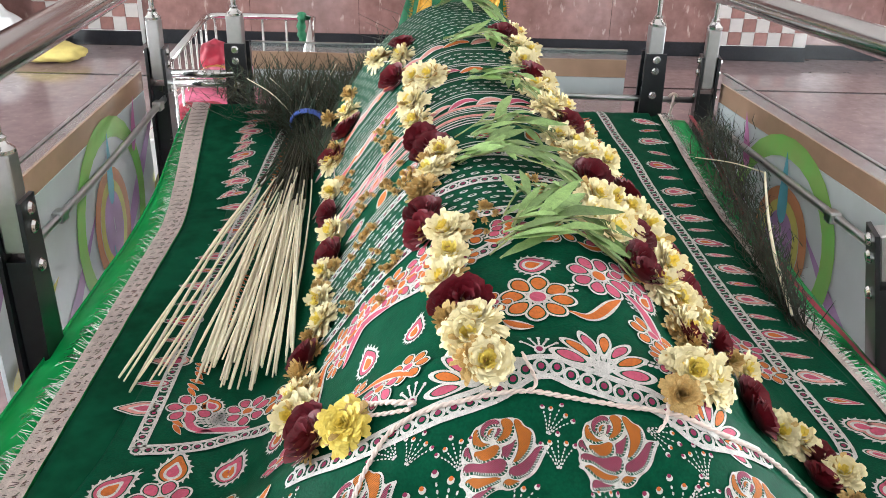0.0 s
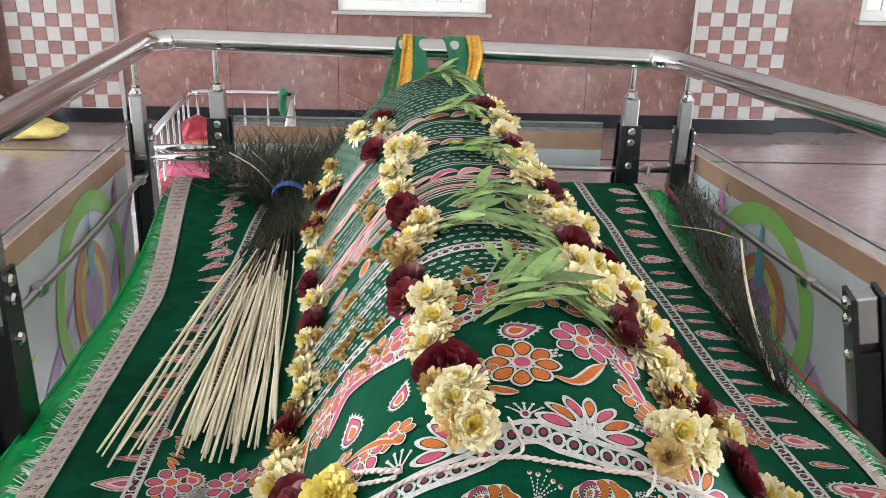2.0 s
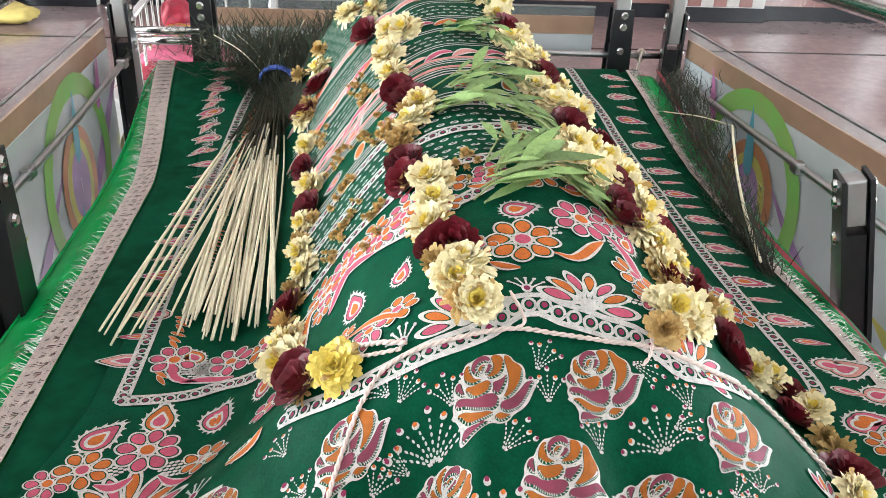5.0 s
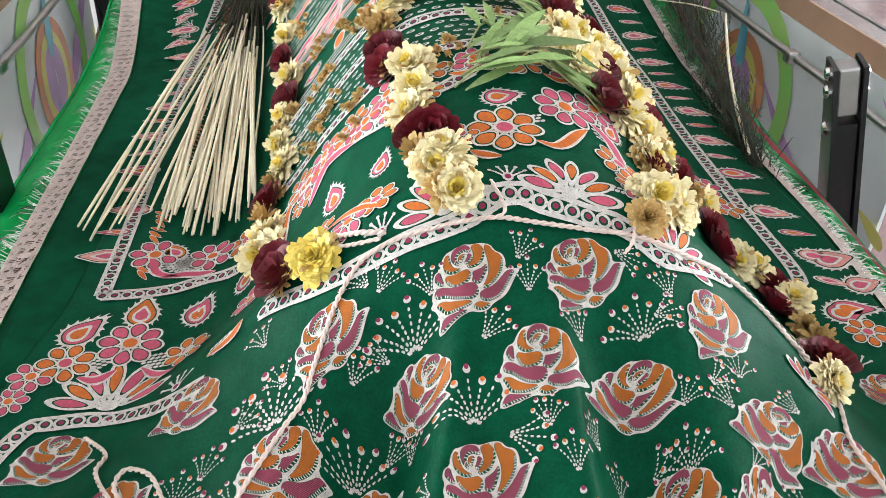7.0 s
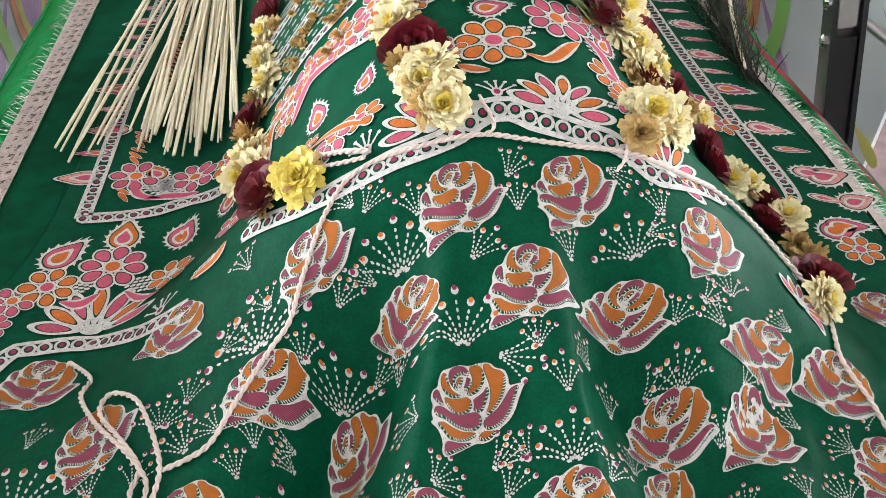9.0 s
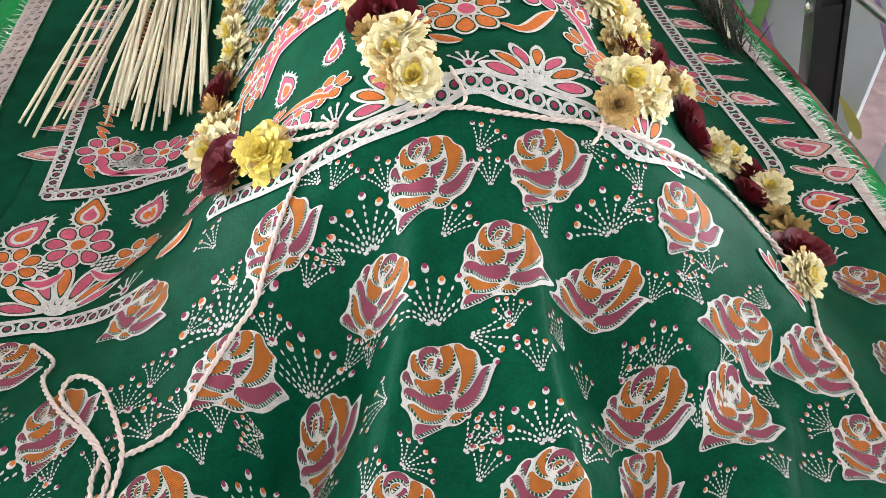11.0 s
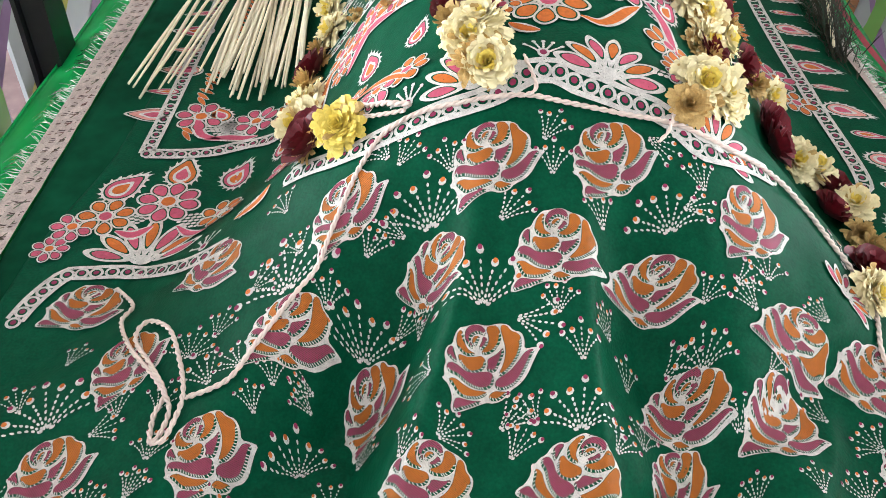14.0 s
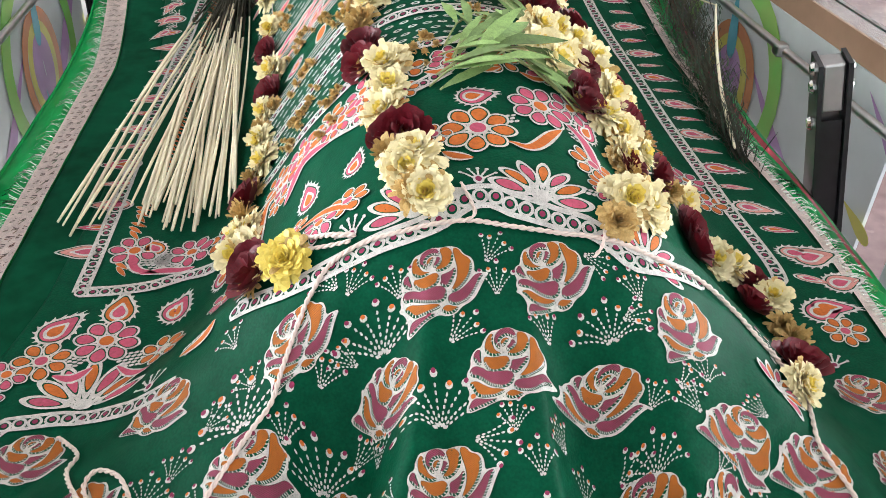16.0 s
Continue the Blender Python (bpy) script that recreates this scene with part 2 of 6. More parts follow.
def pleat(x, y, a, b, soft, amp, fade):
    """A pleat along the line a to b: a slow rise, then a sharp drop on its right-hand side."""
    dx, dy = b[0] - a[0], b[1] - a[1]
    n = math.hypot(dx, dy)
    t = ((x - a[0]) * dx + (y - a[1]) * dy) / (n * n)
    s = ((x - a[0]) * -dy + (y - a[1]) * dx) / n
    k = ease(t / fade + 0.5) * ease((1.35 - t) / 0.3)
    return amp * k * (math.exp(-((s / soft) ** 2)) if s < 0 else math.exp(-((s / 0.014) ** 2)))


def trough(x, y, a, b, width, fade):
    """A soft hollow along the line a to b that goes on past b."""
    dx, dy = b[0] - a[0], b[1] - a[1]
    n = math.hypot(dx, dy)
    t = ((x - a[0]) * dx + (y - a[1]) * dy) / n
    d = ((x - a[0]) * -dy + (y - a[1]) * dx) / (n * width)
    return math.exp(-d * d) * ease(t / fade + 0.5)


def rise(y):
    """The covers climb a low step under the head end."""
    return 0.085 * ease((y - 2.15) / 0.69)


def drape(x, y):
    """Height of the cloth over the grave mound and the flat top round it."""
    xc = 0.31 - 0.05 * max(0.0, y - 1.05)
    crest = 0.27 + 0.038 * ease((y - 1.045) / 0.075) + 0.032 * ease((y - 1.12) / 0.3) + 0.09 * ease((y - 1.2) / 1.5)
    if y < 1.05:
        crest = max(0.0, 0.27 + 0.62 * (y - 1.05))
    crest *= 1 - 0.75 * ease((y - 2.66) / 0.12)
    w = 0.43 + 0.12 * ease((1.25 - y) / 0.25) + 0.5 * max(0.0, 1.0 - y)
    if x > xc:
        w += 0.05 * ease((y - 1.05) / 0.5) - 0.13 * ease((y - 1.5) / 1.1)
    else:
        w += 0.07 * ease((y - 1.5) / 1.0)
    s = min(1.0, abs(x - xc) / w)
    z = BASE + rise(y) + (crest - rise(y)) * math.cos(0.5 * math.pi * s ** 1.25) ** 2
    front = ease((1.06 - y) / 0.22)
    if front > 0:
        th = math.atan2(x - 0.31, 1.32 - y)
        f = fold(th, -0.22, 0.055, 0.028) + fold(th, -0.50, 0.10, 0.026) + fold(th, 0.34, 0.10, 0.020)
        f += fold(th, -0.85, 0.14, 0.026) + fold(th, 0.78, 0.10, 0.014) + fold(th, -1.1, 0.1, 0.012) - 0.008
        f += pleat(x, y, (0.335, 1.03), (0.362, 0.74), 0.06, 0.026, 0.3)
        f += pleat(x, y, (0.645, 0.96), (0.42, 0.775), 0.07, 0.028, 0.5)
        f += pleat(x, y, (0.10, 0.98), (0.075, 0.80), 0.06, 0.010, 0.4)
        f += pleat(x, y, (0.60, 0.86), (0.56, 0.70), 0.05, 0.014, 0.4)
        f -= 0.100 * trough(x, y, (0.188, 0.985), (0.090, 0.79), 0.062, 0.14)
        f -= 0.074 * trough(x, y, (0.376, 1.04), (0.440, 0.82), 0.050, 0.12)
        f -= 0.012 + 0.040 * math.exp(-((x - 0.56) / 0.09) ** 2 - ((y - 0.86) / 0.07) ** 2)
        f += 0.004 * noise.noise(Vector((x * 24 + y * 5, y * 6, 9.2)))
        z += front * f
    z += 0.004 * noise.noise(Vector((x * 7, y * 5, 1.3))) + 0.0030 * noise.noise(Vector((x * 15 + y * 6, y * 9, 4.1))) + 0.0012 * noise.noise(Vector((x * 34, y * 26, 7.7)))
    z = max(z, BASE + 0.003)
    z -= 0.9 * max(0.0, 0.70 - y) ** 1.3
    return z


# ---- places of the loose things on the cloth ----
GARLAND_LEFT = [
    ("d", -0.117, 2.466), ("d", -0.069, 2.477), ("y", -0.055, 2.351), ("m", -0.060, 2.271), ("d", -0.070, 2.217), ("y", -0.082, 2.174),
    ("m", -0.080, 2.197), ("y", -0.055, 2.002), ("m", -0.051, 1.910), ("c", -0.020, 1.773), ("m", -0.019, 1.702), ("y", -0.024, 1.665),
    ("d", -0.026, 1.616), ("y", -0.019, 1.570), ("y", -0.001, 1.473), ("d", -0.021, 1.468), ("m", -0.020, 1.405), ("d", -0.018, 1.363),
    ("c", -0.016, 1.310), ("c", -0.015, 1.268), ("m", 0.016, 1.203), ("m", 0.037, 1.103), ("p", 0.055, 1.098), ("Y", 0.079, 1.085),
]
GARLAND_MIDDLE = [
    ("m", 0.068, 2.403), ("c", 0.006, 2.460), ("c", 0.077, 2.294), ("m", 0.063, 2.206), ("c", 0.119, 2.070), ("c", 0.149, 2.027),
    ("c", 0.118, 1.945), ("y", 0.130, 1.847), ("m", 0.139, 1.764), ("m", 0.160, 1.703), ("y", 0.177, 1.652), ("d", 0.159, 1.633),
    ("y", 0.160, 1.594), ("d", 0.152, 1.562), ("d", 0.144, 1.547), ("m", 0.152, 1.474), ("m", 0.154, 1.422), ("c", 0.188, 1.373),
    ("y", 0.189, 1.320), ("c", 0.190, 1.264), ("m", 0.194, 1.219), ("m", 0.210, 1.212), ("c", 0.222, 1.149), ("c", 0.210, 1.133),
    ("d", 0.196, 1.178), ("y", 0.233, 1.092), ("d", 0.215, 1.095),
]
GARLAND_RIGHT = [
    ("m", 0.300, 2.275), ("c", 0.331, 2.335), ("c", 0.327, 2.198), ("c", 0.338, 2.111), ("m", 0.349, 2.018), ("y", 0.347, 1.929),
    ("c", 0.369, 1.924), ("c", 0.364, 1.839), ("m", 0.398, 1.827), ("c", 0.368, 1.702), ("y", 0.391, 1.700), ("c", 0.393, 1.642),
    ("m", 0.411, 1.588), ("c", 0.401, 1.490), ("y", 0.428, 1.518), ("c", 0.395, 1.417), ("c", 0.426, 1.430), ("y", 0.404, 1.373),
    ("m", 0.441, 1.348), ("m", 0.443, 1.317), ("y", 0.468, 1.317), ("c", 0.497, 1.328), ("y", 0.488, 1.326), ("c", 0.488, 1.261),
    ("y", 0.530, 1.331), ("d", 0.489, 1.232), ("y", 0.462, 1.115), ("c", 0.477, 1.121), ("d", 0.442, 1.081),
]
GARLAND_OUTER = [
    ("y", 0.367, 2.322), ("c", 0.372, 2.009), ("c", 0.397, 1.917), ("y", 0.424, 1.727), ("c", 0.433, 1.838), ("c", 0.466, 1.790),
    ("m", 0.499, 1.725), ("y", 0.473, 1.575), ("c", 0.510, 1.672), ("c", 0.511, 1.605), ("m", 0.456, 1.443), ("y", 0.490, 1.474),
    ("m", 0.537, 1.547), ("c", 0.503, 1.444), ("c", 0.545, 1.508), ("m", 0.529, 1.415), ("d", 0.552, 1.408), ("m", 0.495, 1.253),
    ("m", 0.580, 1.382), ("c", 0.639, 1.417), ("d", 0.605, 1.380), ("m", 0.621, 1.322), ("m", 0.620, 1.281), ("c", 0.666, 1.311),
    ("m", 0.729, 1.310), ("m", 0.712, 1.252), ("y", 0.705, 1.324), ("c", 0.754, 1.271), ("d", 0.743, 1.210), ("d", 0.744, 1.173),
    ("m", 0.680, 1.041), ("c", 0.657, 0.994),
]
ROSES = [
    (0.244, 1.005, 2), (0.363, 1.016, 9), (0.312, 0.931, -12), (0.410, 0.930, -36), (0.513, 0.993, 1), (0.095, 0.984, 10),
    (0.191, 0.936, -49), (0.250, 0.836, 6), (0.049, 0.877, -12), (0.139, 0.845, 18), (-0.127, 0.869, 20), (-0.012, 0.764, 17),
    (-0.170, 0.747, 15), (0.335, 0.744, -46), (0.445, 0.834, -26), (0.539, 0.828, -20), (0.555, 0.901, -50), (-0.227, 0.980, -18),
    (-0.065, 0.988, -40), (0.442, 0.774, 0), (0.202, 0.735, -20), (0.648, 0.897, -44), (0.679, 0.807, -16), (0.806, 1.075, -28),
    (0.783, 0.933, -27),
]
CHAIN_FRONT = [
    (0.013, 1.077), (0.072, 1.055), (0.129, 1.051), (0.182, 1.056), (0.223, 1.061), (0.249, 1.072), (0.276, 1.088), (0.304, 1.091),
    (0.319, 1.085), (0.337, 1.081), (0.371, 1.074), (0.416, 1.070), (0.454, 1.048), (0.483, 1.052), (0.550, 1.070),
]
CHAIN_LOW = [
    (-0.052, 1.018), (-0.107, 1.024), (-0.185, 1.047), (-0.244, 1.041), (-0.270, 1.034), (-0.290, 0.991), (-0.299, 0.948),
]
STRING = [
    (-0.044, 0.821), (-0.020, 0.825), (0.001, 0.835), (0.024, 0.869), (0.053, 0.909), (0.073, 0.933), (0.085, 0.971), (0.108, 1.028),
    (0.141, 1.058), (0.213, 1.061), (0.271, 1.066), (0.317, 1.061), (0.372, 1.057), (0.425, 1.062), (0.486, 1.061), (0.550, 1.071),
    (0.592, 1.053), (0.632, 1.029),
]
STRING2 = [
    (0.632, 1.029), (0.650, 1.011), (0.665, 0.984), (0.661, 0.923), (0.684, 0.884), (0.698, 0.834), (0.711, 0.801), (0.716, 0.773),
]
KNOT = [
    (-0.196, 1.013), (-0.158, 0.971), (-0.158, 0.938), (-0.126, 0.887), (-0.090, 0.852), (-0.061, 0.815), (-0.059, 0.789), (-0.068, 0.774),
    (-0.074, 0.804), (-0.070, 0.829), (-0.095, 0.863), (-0.125, 0.900), (-0.119, 0.924), (-0.087, 0.905), (-0.064, 0.866), (-0.048, 0.825),
    (-0.049, 0.794), (-0.056, 0.775), (-0.067, 0.775),
]
DRIED = [
    (0.065, 1.479), (0.106, 1.390), (0.043, 1.432), (0.027, 1.774), (0.116, 1.655), (0.071, 1.898), (0.240, 1.416), (0.326, 1.493),
    (0.051, 1.627), (-0.015, 1.952), (0.051, 2.016), (0.093, 1.722),
]
SPRAYS_LARGE = [
    (0.188, 0.964, 9, 0.057), (0.045, 0.912, 15, 0.062), (0.245, 0.886, 7, 0.049), (0.428, 0.967, 9, 0.045),
    (0.126, 0.882, 11, 0.049), (0.463, 0.861, 2, 0.041), (-0.187, 0.793, 23, 0.059), (0.075, 0.773, 13, 0.036),
    (0.340, 0.777, -3, 0.045), (-0.057, 0.866, -7, 0.034),
]
SPRAYS_SMALL = [
    (0.205, 0.999, 15, 0.037), (0.253, 0.957, -41, 0.038), (0.305, 0.994, 0, 0.034), (0.025, 1.014, 29, 0.037),
    (0.120, 0.946, -21, 0.037), (0.164, 0.963, 64, 0.034), (0.087, 0.898, -2, 0.041), (0.043, 0.829, 10, 0.034),
    (-0.021, 0.831, 38, 0.044), (0.029, 0.804, 22, 0.034), (0.081, 0.829, 62, 0.034), (0.181, 0.887, -12, 0.034),
    (0.154, 0.901, -47, 0.034), (0.274, 0.880, -108, 0.042), (0.265, 0.785, -43, 0.037), (0.277, 0.762, -27, 0.034),
    (0.341, 0.834, 5, 0.036), (0.361, 0.963, 22, 0.034), (0.458, 0.912, -35, 0.034), (0.436, 0.986, -63, 0.034),
    (0.397, 1.042, -104, 0.034), (0.518, 0.913, 43, 0.034), (0.390, 0.839, 0, 0.034), (0.524, 0.863, -45, 0.034),
]
SPRAYS_MORE = [
    (-0.117, 0.807, 18, 0.034), (-0.145, 0.790, -64, 0.034), (-0.203, 0.878, -13, 0.034), (0.491, 0.931, -53, 0.034),
    (0.139, 1.021, 37, 0.038), (0.462, 1.004, 18, 0.034), (0.146, 1.012, -33, 0.034), (0.631, 1.011, -34, 0.062),
    (0.082, 0.844, 93, 0.034), (0.372, 0.767, -32, 0.034), (0.174, 0.755, -28, 0.034), (0.011, 0.844, 52, 0.034),
    (-0.229, 0.818, 31, 0.037), (0.293, 1.024, -26, 0.034),
]
FANS = [
    (0.220, 1.077, 0.051, 12), (0.358, 1.091, 0.056, -8), (0.475, 1.055, 0.046, -30), (-0.186, 1.067, 0.072, 4), (0.621, 0.968, 0.035, -50),
]
CROWNS = [
    (0.290, 1.108, 0.015, 0), (0.152, 1.076, 0.014, 15), (-0.091, 1.043, 0.018, 10), (0.792, 1.133, 0.015, -10),
]
BLOOMS = [
    (0.296, 1.210, 0.045, 5), (0.379, 1.272, 0.041, 6), (0.144, 1.134, 0.030, 5), (0.112, 1.119, 0.028, 6), (0.434, 1.187, 0.034, 5),
    (-0.189, 1.188, 0.043, 6), (-0.107, 1.160, 0.036, 5), (-0.262, 1.149, 0.037, 5), (-0.026, 1.196, 0.034, 6), (0.045, 1.343, 0.031, 6),
    (0.077, 1.353, 0.029, 5), (0.126, 1.335, 0.031, 6), (-0.297, 1.124, 0.029, 6), (0.149, 1.341, 0.026, 5), (-0.016, 1.265, 0.024, 5),
    (0.443, 1.121, 0.023, 6), (0.718, 1.608, 0.039, 6), (0.738, 1.539, 0.035, 5), (0.270, 1.373, 0.026, 6), (0.208, 1.314, 0.022, 5),
    (-0.204, 1.398, 0.039, 6), (-0.115, 1.390, 0.036, 6), (0.837, 1.204, 0.031, 5), (0.077, 1.176, 0.024, 5), (0.037, 1.310, 0.024, 5),
    (0.066, 1.342, 0.027, 6), (0.098, 1.342, 0.025, 6), (0.117, 1.330, 0.023, 5), (0.156, 1.319, 0.023, 6), (0.422, 1.298, 0.030, 6),
    (0.440, 1.141, 0.024, 5), (0.245, 1.207, 0.021, 5), (-0.309, 1.079, 0.024, 6),
]
PODS = [
    (0.294, 1.278, 0.029, -70, 6), (0.148, 1.215, 0.025, -20, 6), (0.088, 1.232, 0.032, 12, 6), (0.440, 1.266, 0.028, -25, 6),
    (-0.189, 1.251, 0.037, 0, 5), (-0.111, 1.251, 0.035, -18, 6), (-0.263, 1.210, 0.039, -35, 6), (-0.044, 1.273, 0.033, -15, 6),
    (0.821, 1.249, 0.039, -75, 6), (0.859, 1.386, 0.044, -80, 7), (0.879, 1.318, 0.037, -75, 7), (0.051, 1.800, 0.038, -40, 6),
    (-0.175, 1.406, 0.028, 40, 5),
]
BANDS = [
    (-0.239, 1.121, -0.213, 1.116, -0.191, 1.139), (-0.162, 1.139, -0.129, 1.115, -0.110, 1.117), (-0.057, 1.070, -0.029, 1.077, -0.015, 1.099),
    (0.331, 1.184, 0.358, 1.180, 0.403, 1.238), (0.407, 1.260, 0.433, 1.234, 0.443, 1.175), (0.253, 1.168, 0.268, 1.156, 0.287, 1.152),
    (0.050, 1.278, 0.071, 1.327, 0.111, 1.308), (-0.182, 1.338, -0.150, 1.346, -0.103, 1.348), (-0.212, 1.413, -0.193, 1.353, -0.157, 1.341),
    (0.083, 1.153, 0.118, 1.144, 0.151, 1.107), (0.007, 1.121, 0.013, 1.318, 0.033, 1.333),
]
INNER_CHAIN = [
    (-0.275, 2.634), (-0.289, 2.478), (-0.294, 2.115), (-0.263, 1.479), (-0.256, 1.294), (-0.205, 1.299), (-0.159, 1.310), (-0.113, 1.331),
    (-0.058, 1.317), (-0.022, 1.311), (0.027, 1.342), (0.079, 1.331), (0.149, 1.303), (0.178, 1.303), (0.230, 1.317), (0.268, 1.340),
]
SCALES = [
    (0.330, 1.235, 0.021), (0.414, 1.275, 0.025), (0.427, 1.240, 0.023), (0.128, 1.126, 0.018), (0.096, 1.109, 0.018), (-0.228, 1.156, 0.029),
    (-0.140, 1.156, 0.029), (-0.040, 1.080, 0.025), (0.052, 1.305, 0.022), (0.088, 1.334, 0.024), (0.138, 1.321, 0.023), (0.246, 1.359, 0.021),
    (0.303, 1.435, 0.021), (-0.157, 1.383, 0.036), (-0.137, 1.368, 0.032), (0.258, 1.197, 0.018), (0.420, 1.116, 0.018), (0.025, 1.102, 0.019),
]


# ---- the hall ----
def solid(name, x0, x1, y0, y1, z0, z1, mat, label, kind="structure", category=""):
    g = Geo().box(((x0 + x1) / 2, (y0 + y1) / 2, (z0 + z1) / 2), (x1 - x0, y1 - y0, z1 - z0))
    return tagged(g.make(name, mat), label, category or name.split("_")[0], kind=kind)


XW, XE, YS, YN, TOP = -6.2, 6.4, -4.5, 7.75, 3.6
floor = solid("floor", XW - 0.2, XE + 0.2, YS - 0.2, YN + 3.2, -0.1, 0.0, FLOOR, "polished pinkish granite hall floor")
# ceiling is out of view; its white is assumed and bounces soft fill
solid("ceiling", XW - 0.2, XE + 0.2, YS - 0.2, YN + 0.25, TOP, TOP + 0.1, PLASTER, "unseen ceiling, white plaster assumed for soft bounce light")
# unseen side walls, their openings assumed so that fill lamps can shine in
for side_name, x0, x1 in (("wall_west", XW - 0.2, XW), ("wall_east", XE, XE + 0.2)):
    side = thing(side_name, "unseen white plastered side wall with openings added for fill lamps", "wall")
    side["kind"] = "structure"
    for y0, y1, z0, z1 in ((YS, -0.6, 0, TOP), (1.4, 2.6, 0, TOP), (4.6, YN + 0.2, 0, TOP), (-0.6, 1.4, 0, 0.9), (2.6, 4.6, 0, 0.9), (-0.6, 1.4, 2.5, TOP), (2.6, 4.6, 2.5, TOP)):
        Geo().box(((x0 + x1) / 2, (y0 + y1) / 2, (z0 + z1) / 2), (x1 - x0, y1 - y0, z1 - z0)).make("wall_section", PLASTER, side)
# unseen south wall: an assumed wide entrance opening for a fill lamp, two windows
south = thing("wall_south", "unseen white plastered south wall with an assumed entrance opening", "wall")
south["kind"] = "structure"
for x0, x1, z0, z1 in ((XW, -3.6, 0, TOP), (-2.2, -0.9, 0, TOP), (1.5, 2.8, 0, TOP), (4.2, XE, 0, TOP),
                       (-3.6, -2.2, 0, 0.9), (2.8, 4.2, 0, 0.9), (-3.6, -2.2, 2.4, TOP), (2.8, 4.2, 2.4, TOP), (-0.9, 1.5, 2.5, TOP)):
    Geo().box(((x0 + x1) / 2, YS - 0.1, (z0 + z1) / 2), (x1 - x0, 0.2, z1 - z0)).make("wall_section", PLASTER, south)
# north wall, clad in granite round its windows
north = thing("wall_north", "polished rose granite clad wall with pale window openings", "wall")
north["kind"] = "structure"
WINDOWS = ((-0.60, 0.66), (3.84, 5.1))
SILL, HEAD = 0.96, 2.35


def slab(x0, x1, z0, z1):
    g = Geo().box(((x0 + x1) / 2, YN + 0.1, (z0 + z1) / 2), (x1 - x0 - 0.003, 0.2, z1 - z0 - 0.003), bevel=0.0015)
    g.make("slab", WALL, north)


edges = [-6.2, -5.2, -4.25, -3.34, -2.45, -1.53, -0.60, 0.03, 0.66, 1.55, 2.42, 3.2, 3.84, 4.47, 5.1, 6.4]
for a, b in zip(edges, edges[1:]):
    inside = any(w0 - 0.01 <= a and b <= w1 + 0.01 for w0, w1 in WINDOWS)
    if inside:
        slab(a, b, 0, SILL)
        slab(a, b, HEAD, TOP)
    else:
        slab(a, b, 0, 1.75)
        slab(a, b, 1.75, TOP)
solid("wall_backing", XW, -0.66, YN + 0.21, YN + 0.3, 0, TOP, PLASTER, "plain wall core behind the stone", category="wall")
for i, (w0, w1) in enumerate(WINDOWS):
    win = thing("window_%d" % (i + 1), "white framed window with patterned white grille, bright outside", "window")
    win["kind"] = "structure"
    zc, h, w, xc = (SILL + HEAD) / 2, HEAD - SILL, w1 - w0, (w0 + w1) / 2
    fr = Geo()
    for x in (w0 + 0.035, xc, w1 - 0.035):
        fr.box((x, YN + 0.08, zc), (0.07 if x != xc else 0.13, 0.08, h), bevel=0.006)
    for z in (SILL + 0.045, HEAD - 0.035):
        fr.box((xc, YN + 0.081, z), (w - 0.01, 0.078, 0.08), bevel=0.006)
    fr.make("window_frame", PLASTER, win)
    Geo().box((xc, YN - 0.01, SILL - 0.014), (w + 0.08, 0.14, 0.026), bevel=0.005).make("window_sill", TILE_W, win)
    for k in (0, 1):
        a, b = (w0 + 0.07, xc - 0.065) if k == 0 else (xc + 0.065, w1 - 0.07)
        gr = Geo()
        for t in (0.3, 0.7):
            gr.box((a + (b - a) * t, YN + 0.1, zc), (0.014, 0.012, h - 0.16))
        for z in (SILL + 0.2, SILL + 0.42, SILL + 0.64, SILL + 0.9, SILL + 1.12):
            gr.box(((a + b) / 2, YN + 0.103, z), (b - a, 0.010, 0.014))
        for z in (SILL + 0.3, SILL + 0.77):
            for s in (-1, 1):
                gr.box(((a + b) / 2, YN + 0.106, z), (0.013, 0.009, 0.25), Matrix.Rotation(s * 0.8, 4, "Y"))
        gr.make("grille", GRILLE, win)
    # bright day outside
    Geo().add([(w0 - 0.3, YN + 0.6, 0.5), (w1 + 0.3, YN + 0.6, 0.5), (w1 + 0.3, YN + 0.6, 2.9), (w0 - 0.3, YN + 0.6, 2.9)], [(3, 2, 1, 0)]).make("backdrop", GLOW)
tagged(bpy.data.objects["backdrop"], "bright overcast daylight outside the window", "backdrop", kind="structure")
for o in bpy.data.objects:
    if o.name.startswith("backdrop"):
        tagged(o, "bright overcast daylight outside the window", "backdrop", kind="structure")
sk = thing("baseboard", "black polished granite skirting along the wall", "baseboard")
sk["kind"] = "structure"
for a, b, d in ((XW, -3.36, 0), (-3.36, -2.44, 0.12), (-2.44, 2.40, 0), (2.40, 3.2, 0.12), (3.2, XE, 0)):
    Geo().box(((a + b) / 2, YN - 0.012 - d, 0.06), (b - a, 0.024, 0.12), bevel=0.003).make("skirting", SKIRT, sk)


